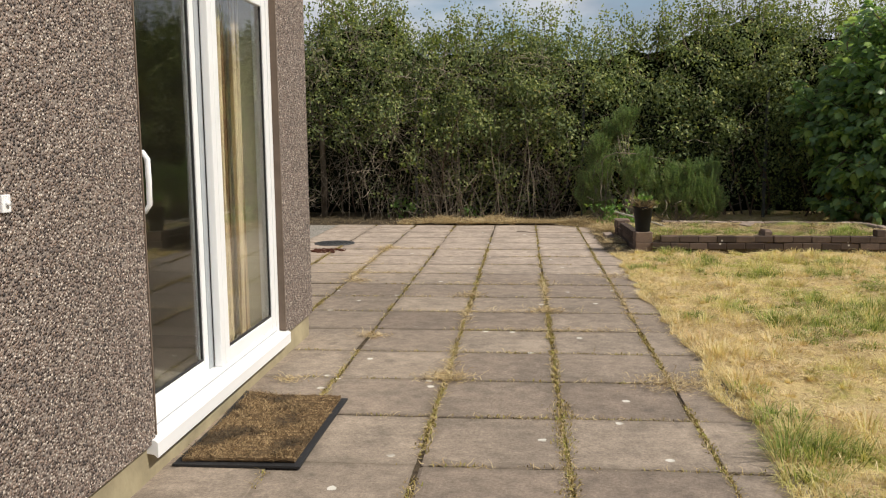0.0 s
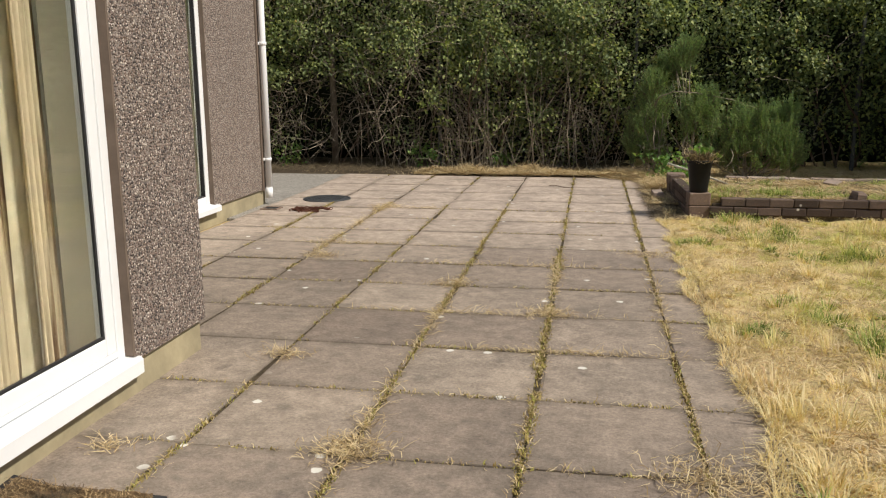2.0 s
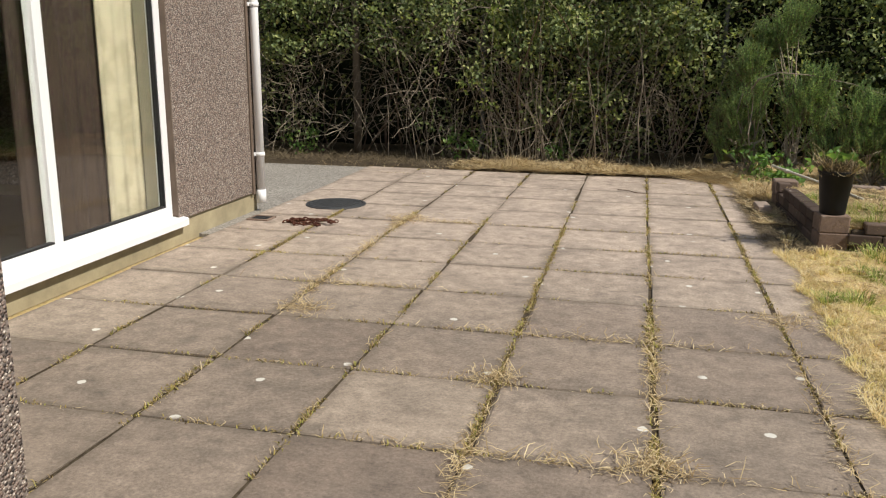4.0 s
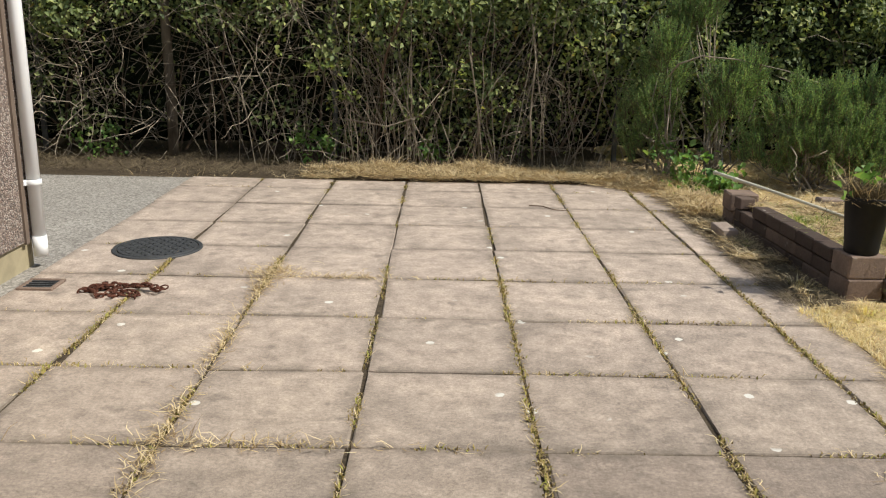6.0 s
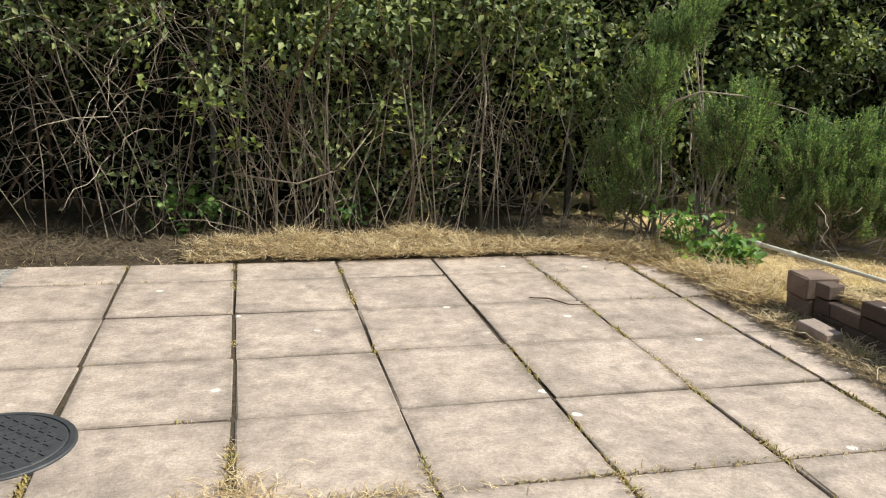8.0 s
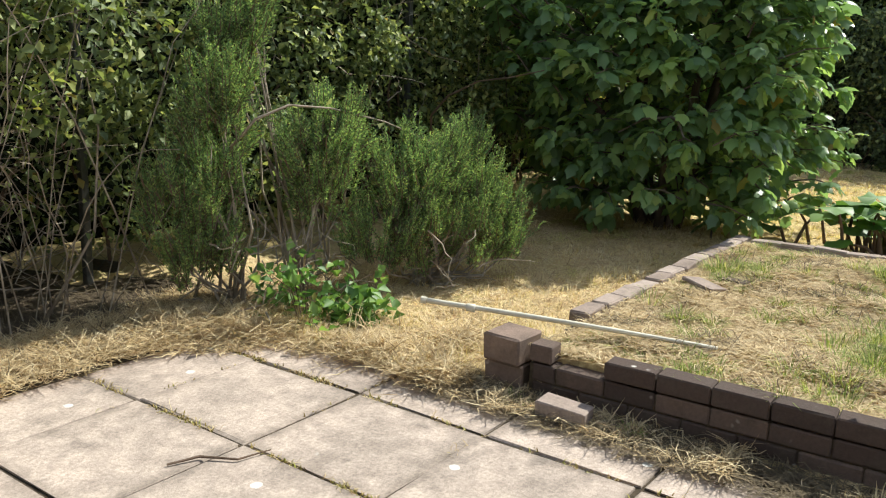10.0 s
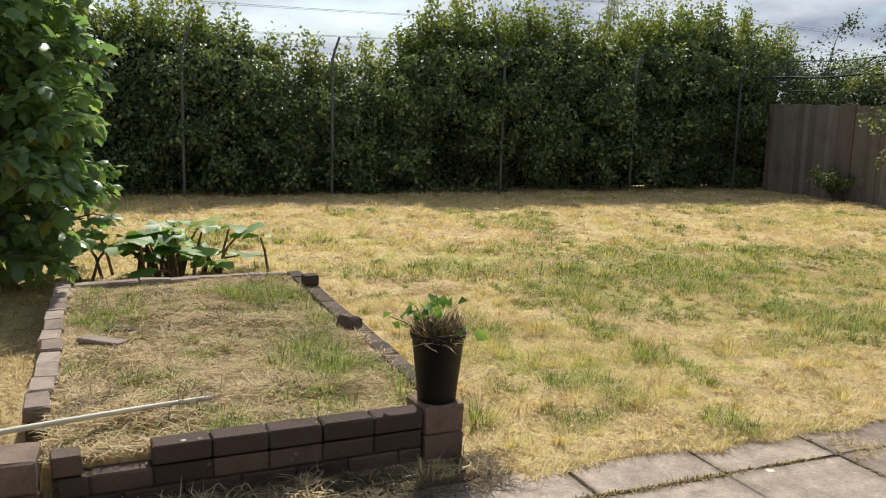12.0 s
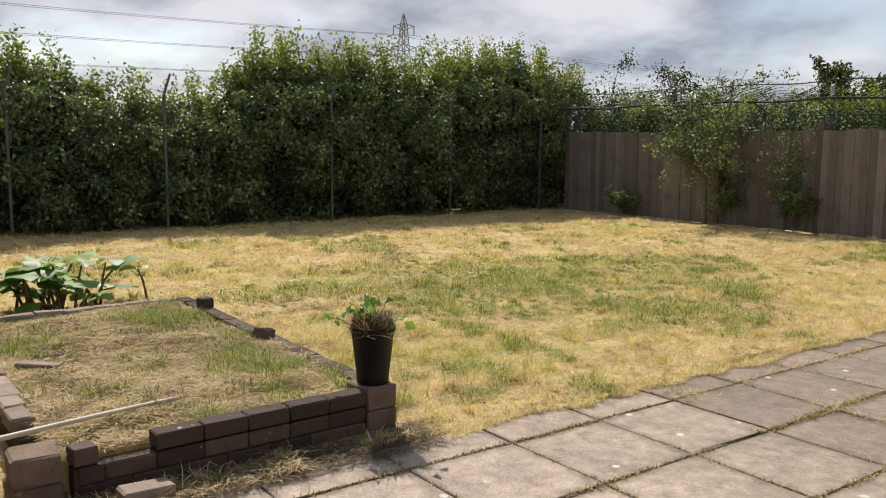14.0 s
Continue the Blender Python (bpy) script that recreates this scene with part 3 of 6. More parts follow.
def patio_door():
    t = thing("door_1", "white sliding patio door with dark glass", "patio door", kind="structure")
    y0, y1, z0, z1 = D1
    xo = FX - 0.035
    for nm, lo, hi in (("jamb", (xo - 0.1, y0 + 0.012, z0), (xo, y0 + 0.055, z1 - 0.01)), ("jamb", (xo - 0.1, y1 - 0.065, z0), (xo, y1 - 0.016, z1 - 0.01)),
                       ("head", (xo - 0.1, y0 + 0.055, z1 - 0.075), (xo - 0.001, y1 - 0.065, z1 - 0.01)), ("track", (xo - 0.1, y0 + 0.055, z0), (xo - 0.001, y1 - 0.065, z0 + 0.045))):
        part(nm, box(lo, hi, 0.004, 2), M["upvc"], t)
    part("groove", box((xo - 0.001, y0 + 0.06, z0 + 0.02), (xo + 0.0015, y1 - 0.07, z0 + 0.024)), M["grey_shade_upvc"], t)
    # outer fixed leaf, inner sliding leaf
    ym = -5.45
    fixed = part("fixed_leaf", box((xo - 0.045, ym, z0 + 0.045), (xo - 0.006, ym + 0.053, z1 - 0.075), 0.006, 2), M["upvc"], t)
    sash(xo - 0.045, xo - 0.006, ym + 0.055, y1 - 0.065, z0 + 0.045, z1 - 0.075, 0.062, fixed, M["upvc"])
    pane("pane", xo - 0.028, ym + 0.115, y1 - 0.125, z0 + 0.11, z1 - 0.135, fixed)
    # grey here carries the shade on the white mullion's side
    slide = part("sliding_leaf", box((xo - 0.096, ym - 0.045, z0 + 0.045), (xo - 0.052, ym + 0.02, z1 - 0.075), 0.006, 2), M["grey_shade_upvc"], t, "inner sliding leaf, grey for the mullion's shaded side")
    sash(xo - 0.094, xo - 0.054, y0 + 0.055, ym - 0.046, z0 + 0.045, z1 - 0.075, 0.05, slide, M["upvc"])
    pane("pane", xo - 0.075, y0 + 0.1, ym - 0.09, z0 + 0.1, z1 - 0.12, slide)
    # pull handle
    hy = y0 + 0.075
    path = [(xo - 0.05, hy, 1.045), (xo + 0.012, hy, 1.05), (xo + 0.028, hy, 1.075), (xo + 0.03, hy, 1.16), (xo + 0.028, hy, 1.25), (xo + 0.012, hy, 1.275), (xo - 0.05, hy, 1.28)]
    part("handle", tube(path, 0.011, 8), M["upvc"], slide, "white pull handle", True)
    bm = bmesh.new()
    sec = [(FX - 0.04, 0.172), (FX + 0.014, 0.166), (FX + 0.024, 0.156), (FX + 0.024, 0.098), (FX + 0.018, 0.098), (FX + 0.008, 0.108), (FX - 0.04, 0.118)]
    ends = [[bm.verts.new((x, y, z)) for x, z in sec] for y in (y0 - 0.035, y1 + 0.018)]
    n = len(sec)
    for k in range(n):
        bm.faces.new((ends[0][k], ends[0][(k + 1) % n], ends[1][(k + 1) % n], ends[1][k]))
    bm.faces.new(ends[0][::-1]), bm.faces.new(ends[1])
    part("sill", bm, M["upvc"], t, "white sloping plastic sill")
    part("mastic", box((FX - 0.05, y1 - 0.016, 0.175), (FX + 0.003, y1 - 0.002, z1)), M["brown"], t)
    part("mastic", box((FX - 0.05, y0 + 0.002, 0.175), (FX + 0.003, y0 + 0.012, z1)), M["brown"], t)


def tall_window():
    t = thing("window_1", "tall white framed window with pale curtains", "window", kind="structure")
    y0, y1, z0, z1 = D2
    xo = RX - 0.035
    ym = (y0 + y1) / 2
    f = part("window_frame", box((xo - 0.07, ym - 0.035, z0 + 0.07), (xo - 0.004, ym + 0.035, z1 - 0.07), 0.005, 2), M["upvc"], t)
    sash(xo - 0.07, xo, y0 + 0.014, y1 - 0.014, z0 + 0.004, z1 - 0.005, 0.068, f, M["upvc"])
    pane("pane", xo - 0.03, y0 + 0.08, ym - 0.03, z0 + 0.08, z1 - 0.07, t)
    pane("pane", xo - 0.03, ym + 0.03, y1 - 0.08, z0 + 0.08, z1 - 0.07, t)
    bm = bmesh.new()
    sec = [(RX - 0.04, 0.174), (RX + 0.028, 0.160), (RX + 0.04, 0.152), (RX + 0.04, 0.108), (RX + 0.032, 0.108), (RX - 0.04, 0.132)]
    ends = [[bm.verts.new((x, y, z)) for x, z in sec] for y in (y0 - 0.05, y1 + 0.06)]
    n = len(sec)
    for k in range(n):
        bm.faces.new((ends[0][k], ends[0][(k + 1) % n], ends[1][(k + 1) % n], ends[1][k]))
    bm.faces.new(ends[0][::-1]), bm.faces.new(ends[1])
    part("sill", bm, M["upvc"], t, "white sloping plastic sill")
    part("mastic", box((RX - 0.05, y1 - 0.013, 0.177), (RX + 0.003, y1 - 0.002, z1)), M["brown"], t)


patio_door()
tall_window()
for nm, x, (ya, yb, za, zb) in (("trim_door", FX, D1), ("trim_window", RX, D2)):
    bm = bmesh.new()
    box((x - 0.29, yb - 0.022, za), (x - 0.142, yb - 0.003, zb - 0.02), bm=bm)
    box((x - 0.29, ya + 0.003, za), (x - 0.142, ya + 0.022, zb - 0.02), bm=bm)
    tagged(finish(bm, nm, M["lining"]), "cream painted lining of the window reveal", "trim", kind="structure")


def curtain(name, x, y0, y1, z0, z1, folds, depth, material, label, taper=0.0):
    bm = bmesh.new()
    n, rows = folds * 8, 12
    grid = []
    for j in range(rows + 1):
        v = j / rows
        grid.append([bm.verts.new((x + depth * math.sin(2 * math.pi * folds * i / n + 0.5 * math.sin(3 * v)) * (0.75 + 0.25 * v),
                                   y0 + (y1 - y0) * (i / n) * (1 - taper * math.sin(v * 2.2)), z0 + (z1 - z0) * v)) for i in range(n + 1)])
    for j in range(rows):
        for i in range(n):
            bm.faces.new((grid[j][i], grid[j][i + 1], grid[j + 1][i + 1], grid[j + 1][i]))
    bmesh.ops.solidify(bm, geom=bm.faces[:], thickness=0.003)
    return tagged(finish(bm, name, material, smooth=True), label, "curtain")


curtain("curtain", FX - 0.16, -5.13, -4.97, 0.075, 2.3, 4, 0.018, M["curtain"], "striped brown and cream curtain behind the patio door", -0.12)
curtain("curtain", FX - 0.21, -5.06, -4.78, 0.075, 2.3, 3, 0.012, M["cream"], "plain cream curtain lining behind the patio door")
curtain("curtain", FX - 0.16, -4.84, -4.70, 0.075, 2.3, 4, 0.018, M["curtain"], "striped curtain tied back behind the patio door", 0.12)
curtain("curtain", FX - 0.30, -4.70, -4.34, 0.075, 2.3, 4, 0.018, M["inside"], "plain olive curtain behind the patio door")
curtain("curtain", RX - 0.15, -1.79, -1.05, 0.075, 2.3, 6, 0.015, M["darkcurtain"], "dark brown curtain inside the tall window")
curtain("curtain", RX - 0.14, -1.05, -0.66, 0.075, 2.3, 3, 0.010, M["cream"], "cream curtain inside the tall window")
curtain("curtain", RX - 0.22, -0.66, -0.34, 0.075, 2.3, 4, 0.015, M["inside"], "olive curtain edge inside the tall window")


def drainpipe():
    t = thing("drainpipe", "white plastic drainpipe on the house corner", "drainpipe")
    x, y = RX + 0.040, EY - 0.055
    part("pipe", tube([(x, y, 0.065), (x, y, 3.2)], 0.034, 20), M["upvc"], t, smooth=True)
    part("socket", tube([(x, y, 0.17), (x, y, 0.06)], 0.0375, 20), M["upvc"], t, smooth=True)
    for z in (0.46, 1.62, 2.5):
        part("bracket", lathe([(0.036, -0.016), (0.041, -0.014), (0.041, 0.014), (0.036, 0.016)], 20), M["upvc"], t, smooth=True).location = (x, y, z)
        part("lug", box((RX - 0.001, y - 0.055, z - 0.014), (x - 0.02, y + 0.055, z + 0.014), 0.003), M["upvc"], t)
    # shade in the gap beside the pipe, painted as a dark brown strip
    part("backing_strip", box((RX - 0.002, y - 0.085, 0.14), (RX + 0.012, y - 0.05, 2.7)), M["brown"], t, "dark brown strip, painted shade beside the pipe")


drainpipe()
hook = thing("wall_bracket", "small white plastic bracket on the pebble-dashed wall", "bracket")
part("plate", box((FX - 0.003, -7.18, 1.125), (FX + 0.010, -7.14, 1.175), 0.003, 2), M["upvc"], hook)
part("arm", tube([(FX + 0.009, -7.16, 1.15), (FX + 0.018, -7.16, 1.152)], 0.008, 8), M["upvc"], hook, smooth=True)


# ---- raised bed ----
BX = 2.19                             # front face of the low wall before its skew


def brick_mesh(name, size, seed, amount=0.0022, bevel=0.006, material="brick"):
    bm = rough_box([-s / 2 for s in size], [s / 2 for s in size], bevel, seed, amount)
    me = bpy.data.meshes.new(name)
    bm.to_mesh(me)
    bm.free()
    me.materials.append(M[material])
    return me


def lay_brick(me, name, parent, at, turn=(0, 0, 0), label=""):
    ob = new(name, me)
    ob.matrix_basis = pose(*at, *turn)
    if parent:
        ob.parent = parent
    return tagged(ob, label)


STRETCHERS = [brick_mesh("brick", (0.102, 0.202, 0.071), 20 + k) for k in range(4)]
HALVES = [brick_mesh("brick", (0.102, 0.098, 0.071), 30 + k) for k in range(2)]
BLOCKS = [brick_mesh("block", (0.19, 0.178, 0.118), 40 + k, 0.003, 0.008, "pier") for k in range(2)]
EDGERS = [brick_mesh("brick", (0.213, 0.102, 0.065), 50 + k, 0.004, 0.008, "pale") for k in range(4)]


def garden_wall():
    t = thing("garden_wall", "low raised-bed wall of dark weathered concrete bricks", "wall")
    x = BX + 0.06
    SKEW = 1.9                        # degrees: the front run is not square to the patio

    def lay(me, name, parent, at, turn=(0, 0, 0), label="", front=True):
        if front:
            dy = at[1] - 0.387
            at = (at[0] + 0.115 - math.sin(radians(SKEW)) * dy, at[1] + 0.058, at[2])
            turn = (turn[0], turn[1], turn[2] + SKEW)
        return lay_brick(me, name, parent, at, turn, label)

    core = part("mortar", box((BX + 0.020, 0.49, -0.03), (BX + 0.10, 1.84, 0.142)), M["soil"], t)
    core.matrix_basis = Matrix.Translation((0.115, 0.058, 0)) @ Matrix.Translation((BX, 0.387, 0)) @ Matrix.Rotation(radians(SKEW), 4, "Z") @ Matrix.Translation((-BX, -0.387, 0))
    q = random.Random(3)
    y_lo, y_hi = 0.482, 1.862
    for c in range(2):
        z = -0.002 + 0.036 + 0.077 * c
        y = y_lo
        if c % 2 == 0:
            lay(HALVES[0], "brick", t, (x + q.uniform(-.003, .003), y + 0.049, z))
            y += 0.103
        while y + 0.19 < y_hi + 0.01:
            lay(q.choice(STRETCHERS), "brick", t, (x + q.uniform(-.004, .004), y + 0.101, z), (0, 0, q.uniform(-.5, .5)))
            y += 0.207
        if y_hi - y > 0.09:
            lay(HALVES[1], "brick", t, (x, y + 0.052, z))
    z = 0.154 + 0.037
    for k in range(5):
        y = 0.482 + 0.101 + 0.2075 * k
        lay(STRETCHERS[k % 4], "coping_brick", t, (x - 0.006, y, z), (0, q.uniform(-.8, .8), q.uniform(-1, 1)), "dark coping brick spotted with lichen")
    lay(HALVES[1], "coping_brick", t, (x, 1.795, z), (0, 0, 3))
    for z in (0.058, 0.178):
        lay(BLOCKS[0], "pier_block", t, (BX + 0.10 + q.uniform(0, 0.004), 0.387, z), (0, 0, q.uniform(-1, 1)), "brown pier block")
    lay(BLOCKS[1], "pier_block", t, (BX + 0.115, 1.972, 0.052), (0, 0, 4))
    lay(BLOCKS[1], "pier_block", t, (BX + 0.10, 1.972, 0.172), (0, 0, -3), "loose pinkish pier block")
    # edging of the three other sides, half sunk
    def run(x0, y0, x1, y1, name="edging_brick"):
        n = max(1, round(math.hypot(x1 - x0, y1 - y0) / 0.222))
        a = math.degrees(math.atan2(y1 - y0, x1 - x0))
        for k in range(n):
            f = (k + 0.5) / n
            lay(EDGERS[k % 4], name, t, (x0 + (x1 - x0) * f + q.uniform(-.006, .006), y0 + (y1 - y0) * f + q.uniform(-.008, .008), 0.175 - 0.012 * f + q.uniform(-.006, .004)),
                (q.uniform(-2, 2), q.uniform(-2, 2), a + q.uniform(-2, 2)), front=False)
    run(2.86, 1.975, 5.50, 1.975)
    for c in range(2):
        for k in range(14):
            lay(STRETCHERS[(k + c) % 4], "brick", t, (2.60 + 0.10 * c + 0.207 * k, 0.37 + q.uniform(-.004, .004), 0.083 + 0.077 * c + q.uniform(-.003, .003)), (0, 0, 90 + q.uniform(-1.5, 1.5)), front=False)
    run(5.44, 0.44, 5.44, 1.90)
    for lo, hi in (((2.8, 1.935, -0.03), (5.50, 2.015, 0.138)), ((2.52, 0.345, -0.03), (5.50, 0.395, 0.15)), ((5.40, 0.40, -0.03), (5.48, 1.92, 0.13))):
        part("footing", rough_box(lo, hi, 0.01, 5, 0.004), M["soil"], t)
    return t


garden_wall()


def bed_z(x, y):
    return 0.165 - 0.004 * (x - 2.3) + 0.03 * noise.noise((x * 1.6, y * 1.6, 0.4)) + 0.018 * noise.noise((x * 5, y * 5, 2.4))


def bed_at(u, v):
    y = 0.39 + 1.54 * v
    x0 = 2.40 - 0.033 * (y - 0.39)
    x = x0 + (5.40 - x0) * u
    return x, y, bed_z(x, y)


def bed_soil():
    bm = bmesh.new()
    nx, ny = 64, 30
    g = [[bm.verts.new(bed_at(i / nx, j / ny)) for i in range(nx + 1)] for j in range(ny + 1)]
    for j in range(ny):
        for i in range(nx):
            bm.faces.new((g[j][i], g[j][i + 1], g[j + 1][i + 1], g[j + 1][i]))
    made = bmesh.ops.extrude_face_region(bm, geom=bm.faces[:])
    for v in made["geom"]:
        if isinstance(v, bmesh.types.BMVert):
            v.co.z = -0.02
    bmesh.ops.recalc_face_normals(bm, faces=bm.faces)
    return tagged(finish(bm, "bed_soil", M["ground"], smooth=False), "straw-covered soil filling the raised bed", "soil", kind="structure")


bed_soil()
loose = lay_brick(brick_mesh("brick", (0.105, 0.205, 0.072), 77, 0.003, 0.007, "pale"), "loose_brick", None, (2.135, 1.66, 0.040), (2, -2, 4))
tagged(loose, "single pale loose brick lying beside the low wall", "brick")
lay_brick(HALVES[0], "half_brick", None, (4.99, 0.365, 0.197 + 0.036), (0, 0, 6))["label"] = "half brick lying on the bed edging"
bpy.data.objects["half_brick"]["category"] = "brick"
slate = new("broken_tile", brick_mesh("broken_tile", (0.14, 0.22, 0.022), 81, 0.006, 0.004, "pale"))
slate.matrix_basis = pose(3.90, 1.72, 0.188, 3, 7, -28)
tagged(slate, "broken reddish tile propped on the bed soil", "tile")
slate2 = new("broken_tile", brick_mesh("broken_tile", (0.09, 0.16, 0.025), 82, 0.006, 0.004))
slate2.matrix_basis = pose(4.14, 1.62, 0.176, -3, 4, -20)
tagged(slate2, "small broken tile on the bed soil", "tile")
stone = new("edging_stone", brick_mesh("edging_stone", (0.12, 0.09, 0.08), 83, 0.012, 0.012))
stone.matrix_basis = pose(3.78, 0.43, 0.222, 8, 5, 25)
tagged(stone, "rough brown stone on the bed edging", "stone")


def pole():
    t = thing("garden_pole", "weathered white pole lying across the raised bed", "pole")
    a, b = Vector((2.315, 2.48, 0.285)), Vector((2.80, 1.30, 0.205))
    n = 14
    pts = [a.lerp(b, i / n) + Vector((0, 0, 0.006 * math.sin(i / n * 3.1))) for i in range(n + 1)]
    part("shaft", tube(pts, [0.0125 - 0.003 * i / n for i in range(n + 1)], 10), M["pole"], t, smooth=True)
    c = a.lerp(b, 0.17)
    d = (b - a).normalized()
    part("collar", tube([c - d * 0.022, c - d * 0.018, c + d * 0.018, c + d * 0.022], [0.013, 0.018, 0.018, 0.013], 12), M["pole"], t, smooth=True)
    part("end_cap", tube([a - d * 0.012, a + d * 0.014], 0.016, 12), M["pole"], t)


pole()
PX, PY, PZ = 2.405, 0.440, 0.238


def pot():
    t = thing("plant_pot", "tall black plastic pot of dry plants on the wall pier", "plant pot")
    prof = [(0.0, 0.0), (0.076, 0.0), (0.081, 0.006), (0.084, 0.05), (0.108, 0.262), (0.111, 0.264), (0.115, 0.268), (0.117, 0.288), (0.116, 0.292), (0.110, 0.291), (0.106, 0.26), (0.102, 0.24), (0.0, 0.24)]
    b = part("body", lathe([(max(r, 0.0005), z) for r, z in prof], 48), M["pot"], t, smooth=True)
    b.location = (PX, PY, PZ)
    bm = bmesh.new()
    bmesh.ops.create_circle(bm, cap_ends=True, radius=0.104, segments=24)
    s = part("compost", bm, M["soil"], t)
    s.location = (PX, PY, PZ + 0.262)
    g = np.random.default_rng(5)
    n = 900
    a, r = g.uniform(0, 2 * np.pi, n), 0.103 * np.sqrt(g.uniform(0, 1, n))
    p = np.column_stack([PX + r * np.cos(a), PY + r * np.sin(a), np.full(n, PZ + 0.262)])
    soup("dry_stalk", blades(p, 0.105, 0.0015, 0.7, 6), BLADE, M["thatch"], t, "tangle of dry brown stalks")
    p2 = p[:260] + np.array([0, 0, 0.0])
    soup("hay", stalks(p2, 0.16, 9, 0.5), BLADE, M["straw"], t)
    k = 13
    c = np.column_stack([PX + g.normal(0, 0.07, k), PY + 0.04 + g.normal(0, 0.07, k), PZ + 0.35 + g.uniform(-0.04, 0.07, k)])
    soup("green_leaf", clumps(c, unit(g.normal(0, 1, (k, 3)) + [0, 0, 1]), 3, 0.018, 0.058, 0.048, 0.8, 0.2, 12), LEAF, M["rhubarb"], t, "fresh green leaves")["kind"] = "stuff"
    bm = bmesh.new()
    for j in range(9):
        x, y, z = c[j]
        tube([(PX + (x - PX) * .3, PY + (y - PY) * .3, PZ + 0.26), (PX + (x - PX) * .7, PY + (y - PY) * .7, (PZ + .26 + z) / 2 + .02), (x, y, z)], [0.003, 0.0025, 0.0015], 5, bm)
    part("stem", bm, M["stem"], t)


pot()


def doormat():
    t = thing("doormat", "worn brown coir doormat with black rubber edge", "doormat")
    x0, x1, y0, y1 = -0.385, 0.145, -6.20, -5.27
    def lift(x, y):
        u, v = (x - x0) / (x1 - x0), (y - y0) / (y1 - y0)
        return 0.006 + 0.055 * max(0, 1 - u * 3.2) * max(0, v - 0.55) + 0.012 * math.sin(3.1 * v + 1) * u * 0.5 + 0.004
    def sheet(a0, a1, b0, b1, z, th, nx, ny, wav):
        bm = bmesh.new()
        rows = [[bm.verts.new((a0 + (a1 - a0) * i / nx, b0 + (b1 - b0) * j / ny, lift(a0 + (a1 - a0) * i / nx, b0 + (b1 - b0) * j / ny) + z + wav(i, j))) for i in range(nx + 1)] for j in range(ny + 1)]
        for j in range(ny):
            for i in range(nx):
                bm.faces.new((rows[j][i], rows[j][i + 1], rows[j + 1][i + 1], rows[j + 1][i]))
        made = bmesh.ops.extrude_face_region(bm, geom=bm.faces[:])
        for v in made["geom"]:
            if isinstance(v, bmesh.types.BMVert):
                v.co.z -= th
        bmesh.ops.recalc_face_normals(bm, faces=bm.faces)
        return bm
    part("backing", sheet(x0, x1, y0, y1, 0.004, 0.009, 20, 30, lambda i, j: 0), M["rubber"], t, "black ribbed rubber backing")
    q = random.Random(4)
    part("coir_surface", sheet(x0 + 0.03, x1 - 0.03, y0 + 0.03, y1 - 0.03, 0.014, 0.012, 44, 60, lambda i, j: 0.012 * (1 if (j % 3) < 1 else -0.5) * (0.35 + 0.65 * min(1, i / 40)) + q.uniform(-.003, .003)), M["coir"], t, "matted coir pile")
    g = np.random.default_rng(8)
    n = 15000
    xy = np.column_stack([g.uniform(x0 + .03, x1 - .03, n), g.uniform(y0 + .03, y1 - .03, n)])
    z = np.array([lift(a, b) + 0.014 + 0.012 * max(0.0, noise.noise((a * 9, b * 9, 3))) for a, b in xy])
    soup("loose_fibre", stalks(np.column_stack([xy, z]), 0.026, 9, 0.35, 0.0011), BLADE, M["coirstrand"], t, "loose dry fibres")


doormat()


def manhole():
    t = thing("manhole_cover", "dark round cast-iron manhole cover set in the patio", "manhole cover")
    bm = lathe([(0.0005, 0.010), (0.222, 0.010), (0.226, 0.007), (0.226, -0.004)], 48)
    part("lid", bm, M["iron"], t).location = (-1.37, 1.13, 0)
    part("rim", lathe([(0.232, -0.004), (0.232, 0.008), (0.252, 0.008), (0.256, 0.004), (0.256, -0.006)], 48), M["iron"], t).location = (-1.37, 1.13, 0)
    bm = bmesh.new()
    for i in range(-6, 7):
        for j in range(-6, 7):
            x, y = i * 0.034, j * 0.034
            if math.hypot(x, y) < 0.205:
                bmesh.ops.create_cube(bm, size=1, matrix=Matrix.Translation((x, y, 0.0115)) @ Matrix.Rotation(radians(45 if (i + j) % 2 else -45), 4, "Z") @ Matrix.Diagonal((0.030, 0.010, 0.004, 1)))
    part("tread_pattern", bm, M["iron"], t).location = (-1.37, 1.13, 0)


manhole()


def chain():
    t = thing("rusty_chain", "heap of rusty chain on the patio slabs", "chain")
    q = random.Random(12)
    link = bmesh.new()
    tube([(0.019 * math.cos(a) , 0.011 * math.sin(a), 0) for a in (2 * math.pi * k / 12 for k in range(13))], 0.0042, 6, link)
    me = bpy.data.meshes.new("link")
    link.to_mesh(me)
    link.free()
    me.materials.append(M["rust"])
    x, y, a = -1.42, 0.42, -0.6
    for k in range(72):
        a += q.uniform(-0.75, 0.75)
        x += 0.026 * math.cos(a)
        y += 0.026 * math.sin(a)
        if math.hypot((x + 1.27) / 1.5, (y - 0.33)) > 0.13:
            a = math.atan2(0.33 - y, -1.27 - x) + q.uniform(-0.4, 0.4)
        ob = new("link", me)
        ob.parent = t
        ob.matrix_basis = pose(x, y, 0.006 + 0.012 * q.random() + (0.014 if k > 40 else 0), 90 * (k % 2) + q.uniform(-20, 20), q.uniform(-15, 15), math.degrees(a))


chain()


